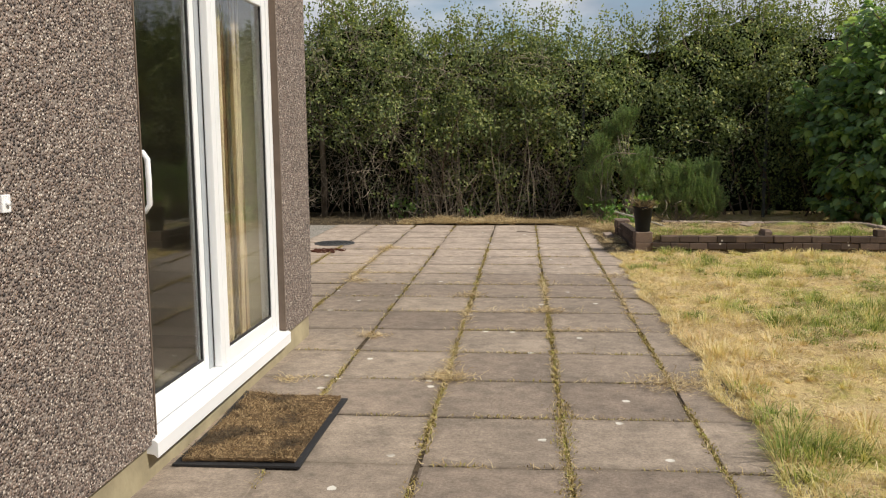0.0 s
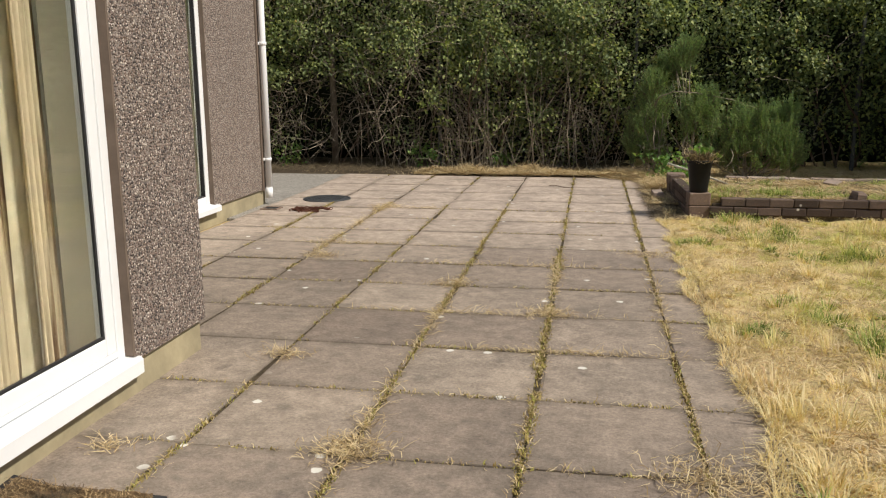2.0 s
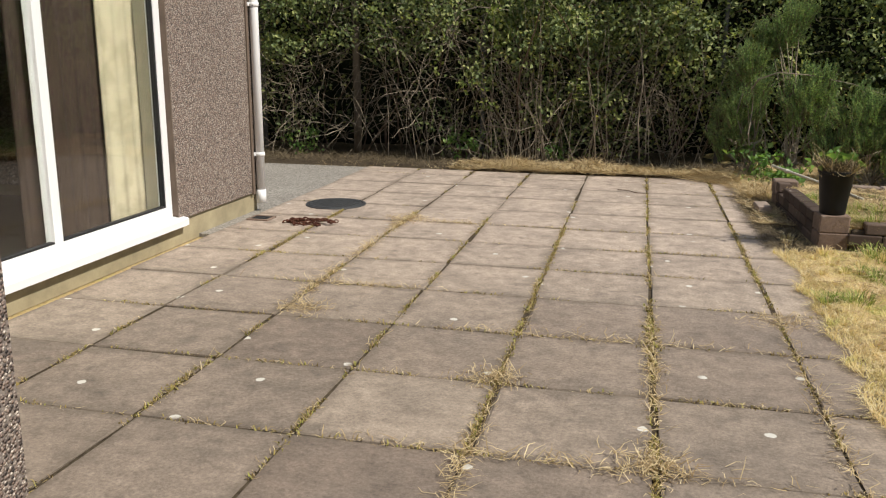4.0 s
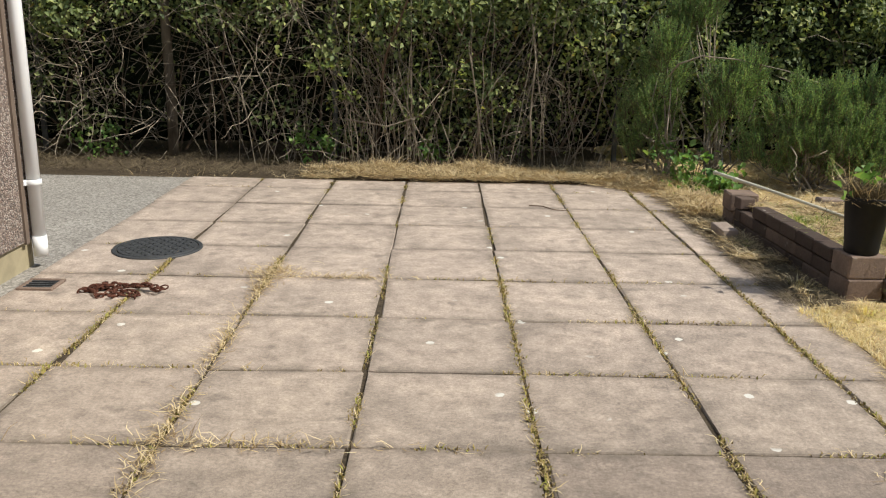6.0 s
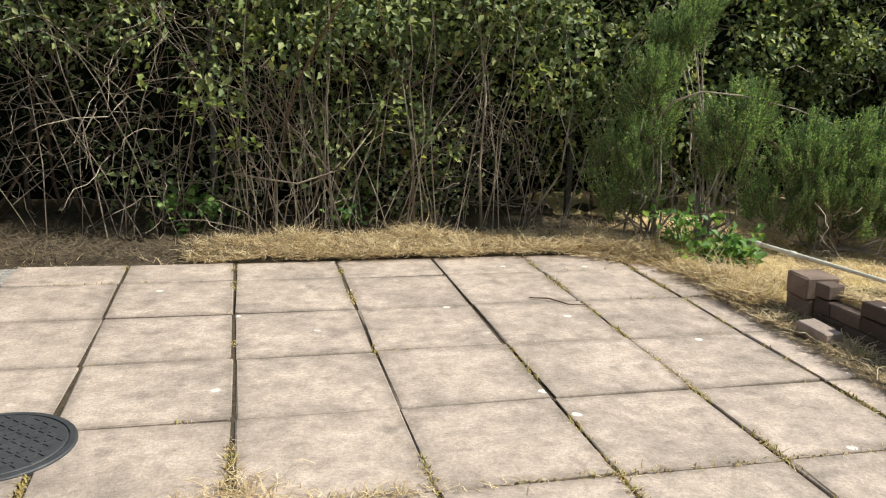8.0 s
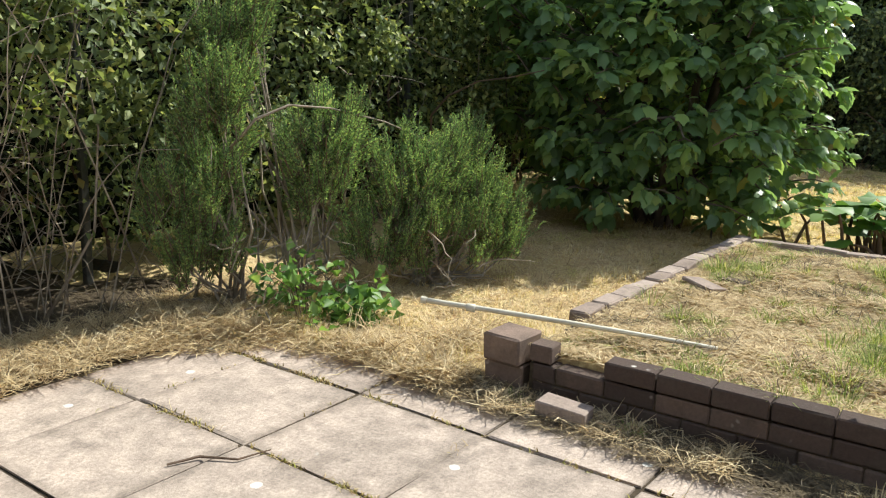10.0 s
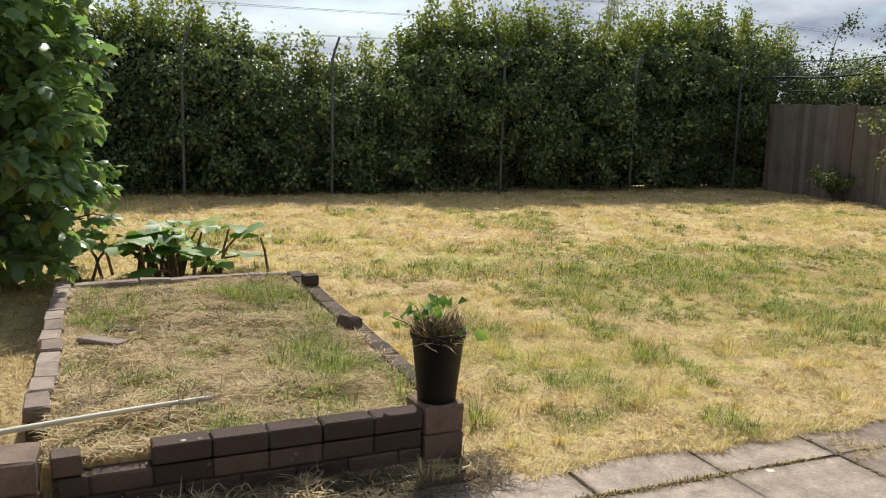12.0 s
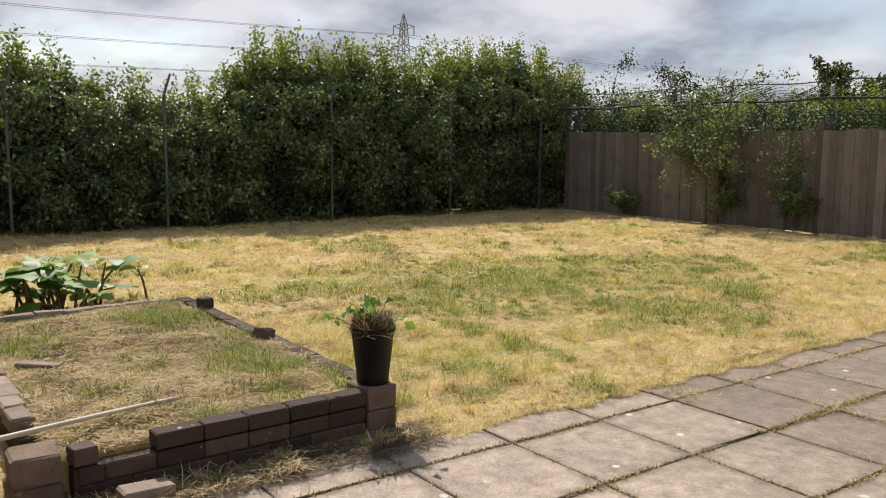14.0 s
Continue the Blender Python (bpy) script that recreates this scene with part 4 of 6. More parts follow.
def gully():
    t = thing("drain_gully", "small square drain gully with a stained rim below the downpipe", "drain")
    x0, x1, y0, y1, w = -1.80, -1.62, 0.30, 0.47, 0.022
    for lo, hi in (((x0, y0, -0.02), (x1, y0 + w, 0.012)), ((x0, y1 - w, -0.02), (x1, y1, 0.012)), ((x0, y0 + w, -0.02), (x0 + w, y1 - w, 0.011)), ((x1 - w, y0 + w, -0.02), (x1, y1 - w, 0.011))):
        part("rim", rough_box(lo, hi, 0.003, 4, 0.0015), M["pier"], t, "rusty brown rim")
    # no hole is cut: a black block paints the darkness inside the gully
    part("pit", box((x0 + w, y0 + w, -0.02), (x1 - w, y1 - w, 0.004)), M["seal"], t, "black block, the pit's shade in its colour")
    for k in range(4):
        y = y0 + w + (y1 - y0 - 2 * w) * (k + 0.5) / 4
        part("bar", box((x0 + w, y - 0.005, 0.003), (x1 - w, y + 0.005, 0.009)), M["iron"], t)


gully()


# ---- boundary fence ----
FY = -10.75


def fence():
    t = thing("wooden_fence", "weathered brown close-boarded fence panels", "fence")
    boards = []
    for k in range(5):
        h = 1.70 + 0.006 * k
        bm = rough_box((-0.074, -0.011, 0.0), (0.074, 0.011, h), 0.003, 60 + k, 0.0015)
        me = bpy.data.meshes.new("board")
        bm.to_mesh(me)
        bm.free()
        me.materials.append(M["fence"])
        boards.append(me)
    q = random.Random(9)
    px = [12.5 - 1.985 * k for k in range(5)]
    for k, x in enumerate(px):
        h = 1.90 if k == 3 else 1.74
        part("post", rough_box((x - 0.045, FY - 0.045, -0.1), (x + 0.045, FY + 0.045, h), 0.006, k, 0.002), M["fencepost"], t)
    for k in range(4):
        a, b = px[k] - 0.05, px[k + 1] + 0.05
        off = 0.05 if k == 3 else 0.0
        n = round((a - b) / 0.132)
        for i in range(n):
            x = a - (a - b) * (i + 0.5) / n
            ob = new("board", q.choice(boards))
            ob.parent = t
            ob.matrix_basis = pose(x, FY + off + (0.008 if i % 2 else -0.008), 0.02 + q.uniform(-.006, .006), 0, q.uniform(-.5, .5), q.uniform(-3, 3))
        for z in (0.25, 0.85, 1.48):
            part("rail", box((b, FY - 0.055 + off, z), (a, FY - 0.022 + off, z + 0.07), 0.003), M["fencepost"], t)
    # the run that turns off along the neighbouring plot
    for i in range(44):
        ob = new("board", q.choice(boards))
        ob.parent = t
        ob.matrix_basis = pose(4.50, FY - 0.1 - 0.132 * i, 0.02 + q.uniform(-.006, .006), 0, 0, 90 + q.uniform(-3, 3))


fence()


def net_fence():
    """Dark netting on cranked steel arms above the boards."""
    t = thing("net_topper", "dark mesh netting on cranked arms above the fence", "netting")
    xs = [12.2, 9.9, 7.65, 6.45, 4.6]
    for k, x in enumerate(xs):
        part("arm", tube([(x, FY - 0.07, 1.4), (x, FY - 0.07, 1.98), (x - 0.02, FY + 0.04, 2.10), (x - 0.05, FY + 0.42, 2.22)], 0.020, 8), M["steel"], t)
    for x in (9.5, 6.4):
        part("reflector", box((x - 0.03, FY + 0.0, 2.30), (x + 0.03, FY + 0.02, 2.48), 0.004), M["upvc"], t, "small white plate").rotation_euler = (0, 0, 0)
    for (y, z, r) in ((FY + 0.42, 2.22, 0.026), (FY - 0.05, 2.54, 0.014), (FY - 0.04, 1.98, 0.012)):
        part("line_wire", tube([(12.4 - 0.395 * i, y, z + 0.02 * math.sin(i * 1.3)) for i in range(21)], r * 0.7, 6), M["wire"], t)
    g = np.random.default_rng(3)
    v = []
    def strand(p, q_, w=0.0042):
        p, q_ = np.array(p), np.array(q_)
        s = np.array([w, 0, w])
        v.append([p - s, p + s, q_ + s, q_ - s])
    n, m = 120, 9
    pt = lambda i, j: (12.4 - 7.9 * i / n, FY - 0.05 + 0.47 * max(0, 1 - j / m) ** 1.0 * (1 if j < m else 0), 2.20 + 0.36 * j / m * (0.8 + 0.25 * math.sin(i * 0.21) + 0.1 * math.sin(i * 0.6)))
    for i in range(n):
        for j in range(m):
            if (i + j) % 2 == 0:
                strand(pt(i, j), pt(i + 1, j + 1))
            else:
                strand(pt(i + 1, j), pt(i, j + 1))
    soup("mesh", np.array(v), [(0, 1, 2, 3)], M["net"], t)
    for x in (9.5, 6.4):
        part("stay", tube([(x, FY - 0.05, 1.7), (x, FY - 0.05, 2.58)], 0.012, 6), M["steel"], t)


net_fence()


def chain_link(name, a, b, z0, z1, pitch, label, w=0.0016):
    """Diamond wire mesh between two points on the plan."""
    a, b = np.array(a), np.array(b)
    L = np.linalg.norm(b - a)
    d = (b - a) / L
    nx, nz = int(L / pitch), int((z1 - z0) / pitch)
    i, j = np.meshgrid(np.arange(nx), np.arange(nz), indexing="ij")
    i, j = i.ravel(), j.ravel()
    odd = (i + j) % 2
    u0, u1 = (i + odd) * pitch, (i + 1 - odd) * pitch
    p0 = np.column_stack([a[0] + d[0] * u0, a[1] + d[1] * u0, z0 + j * pitch])
    p1 = np.column_stack([a[0] + d[0] * u1, a[1] + d[1] * u1, z0 + (j + 1) * pitch])
    s = np.array([d[0], d[1], 0]) * w
    return soup(name, np.stack([p0 - s, p0 + s, p1 + s, p1 - s], 1), [(0, 1, 2, 3)], M["wire"], None, "")


def steel_post(x, y, h, lean, arm):
    t = thing("fence_post", "weathered steel chain-link fence post with a cranked top", "fence post", "boundary posts")
    part("upright", rough_box((x - 0.022, y - 0.022, -0.05), (x + 0.022, y + 0.022, h), 0.004, 3, 0.0), M["steel"], t)
    part("cranked_arm", tube([(x, y, h - 0.03), (x + arm[0] * 0.35, y + arm[1] * 0.35, h + 0.12), (x + arm[0], y + arm[1], h + 0.33)], [0.024, 0.024, 0.02], 6), M["steel"], t, "dark cranked arm")


for x, y in ((12.45, 0.53), (12.45, -1.75), (12.5, -4.78), (12.5, -7.47), (12.5, -9.9)):
    steel_post(x, y, 2.2, 0, (0.03, -0.12))
ml = chain_link("chain_link_mesh", (12.65, 2.8), (12.65, -10.7), 0.05, 2.16, 0.06, "", 0.0022)
tagged(ml, "dark green diamond wire mesh fence in front of a hedge", "wire fence")
for k, x in enumerate((-3.6, -0.75, 2.0, 4.9)):
    steel_post(x, 4.62, 2.05, 0, (0.0, -0.06))
ml = chain_link("chain_link_mesh", (-5.0, 4.60), (6.5, 4.60), 0.05, 1.9, 0.05, "", 0.0016)
tagged(ml, "dark diamond wire mesh fence tangled in the hedge", "wire fence")
wp = thing("wooden_post", "old grey wooden post at the foot of the hedge", "post")
part("shaft", tube([(-2.29, 4.44, -0.05), (-2.285, 4.45, 0.6), (-2.30, 4.46, 1.25), (-2.31, 4.46, 1.9)], [0.050, 0.048, 0.046, 0.042], 10), M["bark"], wp, smooth=True)


# ---- planting ----
def lumps(x, z, s=1.0, seed=0.0):
    return noise.noise((x * 0.55 * s, z * 0.6 * s, 1.7 + seed)) * 0.55 + noise.noise((x * 1.5 * s, z * 1.7 * s, 9.1 + seed)) * 0.28


def hedge_face(u0, u1, top, n, seed, low=0.0, bulge=0.55):
    """Points on an uneven hedge face: u along it, d in front of its mean plane, z up."""
    g = np.random.default_rng(seed)
    u = g.uniform(u0, u1, n)
    v = g.uniform(0, 1, n)
    out = []
    for a, b in zip(u, v):
        t = top(a)
        z = low + (t - low) * b
        d = bulge * lumps(a, z, 1.0, seed * 0.37) + 0.35 * math.sin(min(1.0, b * 1.15) * math.pi) - (0.9 * max(0.0, b - 0.82) / 0.18)
        out.append((a, d, z))
    return np.array(out)


def twigs(bm, n, start, grow, length, r0, q, curl=0.25, sides=4, steps=6):
    """Thin wandering stems; start() and grow() give a place and a direction."""
    for _ in range(n):
        p, d = Vector(start()), Vector(grow()).normalized()
        L = length * q.uniform(0.5, 1.4)
        pts = [p.copy()]
        for k in range(steps):
            d = (d + Vector((q.gauss(0, curl), q.gauss(0, curl), q.gauss(0, curl) - 0.10 * k / steps))).normalized()
            p = p + d * L / steps
            p.z = max(p.z, 0.01)
            pts.append(p.copy())
        r = r0 * q.uniform(0.6, 1.3)
        tube(pts, [r * (1 - 0.75 * k / steps) for k in range(steps + 1)], sides, bm, False)


def hedge(name, label, frame_of, u0, u1, top, seed, leaves, material, twig_n, twig_len, leaf=(0.055, 0.036), low=0.15, bulge=0.55, depth=0.5, sparse=None, boughs=15):
    """frame_of(u, d, z) -> world place; outward normal from its own slope in d."""
    t = thing(name, label, "hedge")
    q = random.Random(seed)
    o = np.array(frame_of(0, 1, 0)) - np.array(frame_of(0, 0, 0))
    per = 14
    n = leaves // per
    pts = hedge_face(u0, u1, top, n, seed, low, bulge)
    g = np.random.default_rng(seed + 1)
    if sparse:
        keep = np.array([g.random() < sparse(a, z) for a, d, z in pts])
        pts = pts[keep]
    inward = -np.abs(g.normal(0, depth * 0.5, len(pts)))
    world = np.array([frame_of(a, d + i, z) for (a, d, z), i in zip(pts, inward)])
    normal = unit(np.tile(o, (len(world), 1)) + g.normal(0, 0.35, (len(world), 3)) + np.array([0, 0, 0.35]))
    back_leaves = clumps(world, normal, per, 0.085, leaf[0], leaf[1], 0.9, 0.25, seed + 2)
    # rounded boughs standing out of the face, leaves on their outer shells
    mean = sum(top(u0 + (u1 - u0) * k / 20) for k in range(21)) / 21
    nb = int((u1 - u0) * mean * boughs)
    bp = hedge_face(u0, u1, top, nb, seed + 7, low, bulge)
    if sparse:
        bp = bp[np.array([g.random() < sparse(a, z) ** 1.5 for a, d, z in bp])]
    vs = [back_leaves]
    for a, d, z in bp:
        r = g.uniform(0.12, 0.36)
        c = np.array(frame_of(a, d + g.uniform(-0.1, 0.38), z))
        m = int(1050 * r * r * g.uniform(0.7, 1.5)) + 14
        dirs = unit(g.normal(0, 1, (m, 3)) + unit(o[None] + np.array([[0, 0, 0.45]])) * 0.8)
        pos = c + dirs * (r * g.uniform(0.55, 1.08, m))[:, None] * np.array([1.0, 1.0, 0.8])
        sc = g.uniform(0.65, 1.3, m)
        tipd = unit(dirs * 0.5 + g.normal(0, 0.6, (m, 3)) + [0, 0, -0.35])
        vs.append(leaf_verts(pos, tipd, unit(dirs + [0, 0, 0.5] + g.normal(0, 0.35, (m, 3))), leaf[0] * sc, leaf[1] * sc))
    tagged(soup("foliage", np.concatenate(vs), LEAF, material, t), kind="stuff")
    # ragged sprays that stand out of the top
    m = max(8, int((u1 - u0) * 16))
    us = g.uniform(u0, u1, m)
    bm = bmesh.new()
    sp = []
    for a in us:
        h = top(a)
        p = np.array(frame_of(a, g.normal(-0.45, 0.25), h - 0.45))
        e = p + np.array([g.normal(0, 0.18), g.normal(0, 0.18), g.uniform(0.35, 1.0)])
        tube([p, (p + e) / 2 + g.normal(0, 0.03, 3), e], [0.007, 0.005, 0.002], 4, bm, False)
        for f in np.linspace(0.15, 1.0, 9):
            sp.append(p + (e - p) * f)
    tagged(part("top_shoot", bm, M["stem"], t), kind="stuff")
    sp = np.array(sp)
    # sunlight on the hedge top is put into this brighter leaf colour
    tagged(soup("shoot_foliage", clumps(sp, unit(g.normal(0, 1, sp.shape) + [0, 0, 0.5]), 10, 0.07, leaf[0], leaf[1], 0.9, 0.1, seed + 5), LEAF, M["shoot"], t), kind="stuff")
    # woody stems from the ground, and dry twigs over the face
    bm = bmesh.new()
    twigs(bm, int((u1 - u0) * 5), lambda: frame_of(q.uniform(u0, u1), q.uniform(-0.35, 0.12), 0.0), lambda: (q.gauss(0, .25), q.gauss(0, .25), 1), 1.9, 0.014, q, 0.16, 5, 8)
    tagged(part("woody_growth", bm, M["stem"], t), kind="stuff")
    bm = bmesh.new()
    def on_face():
        a = q.uniform(u0, u1)
        z = q.uniform(0.1, top(a) * 0.85)
        return frame_of(a, bulge * lumps(a, z, 1.0, seed * 0.37) + q.uniform(0.1, 0.55), z)
    twigs(bm, twig_n, on_face, lambda: (q.gauss(0, 1), q.gauss(0, 1), q.gauss(0.2, 0.9)), twig_len, 0.0042, q, 0.34, 3, 7)
    tagged(part("twig_tangle", bm, M["twig"], t, "tangle of bare grey twigs"), kind="stuff")
    # near-black sheet behind the leaves, the hedge's inner shade put into its colour
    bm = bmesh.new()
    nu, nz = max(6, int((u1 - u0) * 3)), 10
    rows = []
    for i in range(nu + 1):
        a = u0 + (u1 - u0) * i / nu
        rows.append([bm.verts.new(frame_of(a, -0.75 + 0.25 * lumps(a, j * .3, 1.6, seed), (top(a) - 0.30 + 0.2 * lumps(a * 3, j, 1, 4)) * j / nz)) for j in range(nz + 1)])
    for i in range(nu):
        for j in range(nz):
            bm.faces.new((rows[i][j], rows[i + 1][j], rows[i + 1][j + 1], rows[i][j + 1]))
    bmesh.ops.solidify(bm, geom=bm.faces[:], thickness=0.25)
    part("inner_growth", bm, M["core"], t, "near-black backing sheet, the hedge's inner shade in its colour", True)
    return t


def top1(x):
    return 3.05 + 0.40 * noise.noise((x * 0.45, 0.3, 5.0)) + 0.28 * noise.noise((x * 1.3, 2.0, 1.0)) + (0.45 if x < -1.2 else 0.0) + 0.5 * math.exp(-((x - 4.8) / 1.1) ** 2)


def top2(y):
    return float(np.interp(-y, [-5.0, -1.2, -0.1, 0.8, 1.4, 2.4, 3.1, 3.9, 5.4, 6.5, 7.8, 9.6, 11.0, 12.5], [3.4, 2.75, 2.75, 2.45, 2.05, 2.05, 2.4, 3.05, 3.0, 3.1, 2.9, 3.4, 3.2, 2.7])) + 0.18 * noise.noise((y * 1.4, 1.0, 6.0))


hedge("hedge", "overgrown mixed hedge with dark leaves and dead twigs", lambda u, d, z: (u, 4.75 - d, z), -8.5, 1.8, top1, 21, 42000, M["hedge"], 3000, 0.7,
      sparse=lambda a, z: 1.0 if z > 1.25 else (0.16 if a < -0.9 else 0.42))
hedge("hedge", "dense ivy-clad hedge behind the rosemary", lambda u, d, z: (u, 4.85 - d, z), 1.8, 13.2, top1, 22, 34000, M["hedge"], 600, 0.55,
      sparse=lambda a, z: 0.95 if z > 0.7 else 0.6)
hedge("hedge", "tall boundary hedge of small green leaves behind wire mesh", lambda u, d, z: (13.3 - d, u, z), -12.4, 5.4, top2, 23, 55000, M["ivy"], 160, 0.5, (0.075, 0.052), 0.05, 0.85, 0.4, boughs=10)


hedge("hedge", "neighbouring garden hedge showing above the fence", lambda u, d, z: (u, -12.9 + d, z), 4.9, 13.8, lambda x: 2.25 + 0.16 * noise.noise((x * 1.2, 3, 1)), 24, 26000, M["bush"], 60, 0.4, (0.06, 0.042), 0.6, 0.3, 0.4)


def spikes(n, place, height, seed):
    """Upright rosemary shoots with whorls of needles."""
    g = np.random.default_rng(seed)
    bm = bmesh.new()
    vs = []
    for _ in range(n):
        p, d, h = place(g)
        d = d / np.linalg.norm(d)
        e = p + d * h
        tube([p, (p + e) / 2 + g.normal(0, 0.012, 3), e], [0.003, 0.0022, 0.001], 3, bm, False)
        k = int(h / 0.0042)
        f = np.linspace(0.05, 1.0, k)
        pos = p[None] + (e - p)[None] * f[:, None]
        a = g.uniform(0, 2 * np.pi, k)
        s1 = np.cross(d, [0.3, 0.8, 0.1]); s1 /= np.linalg.norm(s1)
        s2 = np.cross(d, s1)
        rad = np.cos(a)[:, None] * s1 + np.sin(a)[:, None] * s2
        tip = rad + d[None] * 0.85
        L = (0.032 * (1 - 0.5 * f) * g.uniform(0.8, 1.2, k))
        vs.append(leaf_verts(pos, tip, np.cross(tip, rad) + 1e-3, L, np.full(k, 0.0062), 0.1, 0.0))
    return bm, np.concatenate(vs)


def rosemary(lobes, stems, seed):
    """A bush of rounded lobes (x, y, z, radius), each bristling with upright shoots."""
    t = thing("rosemary_bush", "bushy rosemary with upright bright green shoots", "bush", "rosemary bushes")
    q = random.Random(seed)
    heads = []
    gh = np.random.default_rng(seed + 50)
    for x, y, z, r in lobes:
        for _ in range(int(15 + 200 * r * r)):
            d = unit(gh.normal(0, 1, 3) + [0, -0.25, 0.25])
            heads.append((np.array([x, y, z]) + d * r * gh.uniform(0.55, 1.05) * np.array([1, 1, 0.9]), d))

    def place(g):
        c, d = heads[g.integers(len(heads))]
        p = c + g.normal(0, 0.024, 3)
        p[2] = max(0.03, p[2])
        return p, d * 0.45 + np.array([0, 0, 1.0]) + g.normal(0, 0.16, 3), 0.06 + 0.22 * g.uniform(0, 1) ** 1.4
    n = len(heads) * 11
    bm, v = spikes(n, place, 0.2, seed)
    tagged(part("shoot", bm, M["stem"], t), kind="stuff")
    tagged(soup("needle_foliage", v, LEAF, M["rosemary"], t), kind="stuff")
    bm = bmesh.new()
    bx, by = stems
    for x, y, z, r in lobes:
        for _ in range(3):
            a = Vector((bx + q.gauss(0, .06), by + q.gauss(0, .06), 0.0))
            b = Vector((x + q.gauss(0, r * .4), y - r * q.uniform(0.1, 0.7), z - r * 0.2))
            m = a.lerp(b, 0.5) + Vector((q.gauss(0, .07), q.gauss(0, .07) - 0.05, -0.05))
            tube([a, a.lerp(m, .5) + Vector((q.gauss(0, .03), q.gauss(0, .03), 0.03)), m, m.lerp(b, .5) + Vector((q.gauss(0, .03), 0, q.gauss(0, .03))), b], [0.010, 0.008, 0.007, 0.005, 0.003], 5, bm, False)
    twigs(bm, 22, lambda: (bx + q.gauss(0, .18), by - 0.15 + q.gauss(0, .12), q.uniform(0.05, 0.45)), lambda: (q.gauss(0, .8), q.gauss(-.3, .5), q.gauss(0, 0.6)), 0.32, 0.0045, q, 0.4, 4, 6)
    tagged(part("woody_stem", bm, M["twig"], t, "twisted woody grey stems"), kind="stuff")


rosemary([(2.13, 3.82, 0.30, 0.22), (2.18, 3.76, 0.62, 0.21), (2.22, 3.72, 0.92, 0.17), (2.22, 3.70, 1.08, 0.10), (2.05, 3.9, 0.5, 0.16)], (2.30, 3.72), 31)
rosemary([(2.50, 3.90, 1.42, 0.15), (2.62, 3.95, 1.58, 0.11), (2.38, 3.95, 1.30, 0.10), (2.68, 3.48, 0.78, 0.17), (2.82, 3.5, 0.86, 0.15), (2.75, 3.55, 0.55, 0.17)], (2.66, 3.62), 32)
rosemary([(3.30, 3.20, 0.28, 0.24), (3.52, 3.08, 0.30, 0.24), (3.18, 3.28, 0.62, 0.20), (3.36, 3.22, 0.66, 0.17), (3.72, 2.98, 0.30, 0.17), (3.62, 3.10, 0.48, 0.15), (3.02, 3.3, 0.3, 0.2), (3.75, 3.25, 0.72, 0.10)], (3.35, 3.25), 33)


def fig_leaf_verts(pos, tip, face, size):
    """Five-lobed leaves: a hub and thirteen corners round it."""
    tip = unit(tip)
    side = unit(np.cross(face, tip))
    up = np.cross(tip, side)
    half = [(-0.06, 0.17, -0.03), (0.12, 0.37, -0.09), (0.33, 0.30, 0.00), (0.60, 0.36, -0.09), (0.70, 0.22, -0.04)]
    shape = [(0.30, 0.0, 0.07), (0.0, 0.0, 0.0)] + half + [(1.0, 0.0, -0.16)] + [(a, -b, c) for a, b, c in half[::-1]]
    s = size[:, None]
    return np.stack([pos + tip * s * a + side * s * b + up * s * c for a, b, c in shape], 1)


FIG = [(0, k, k + 1) for k in range(1, 12)] + [(0, 12, 1)]


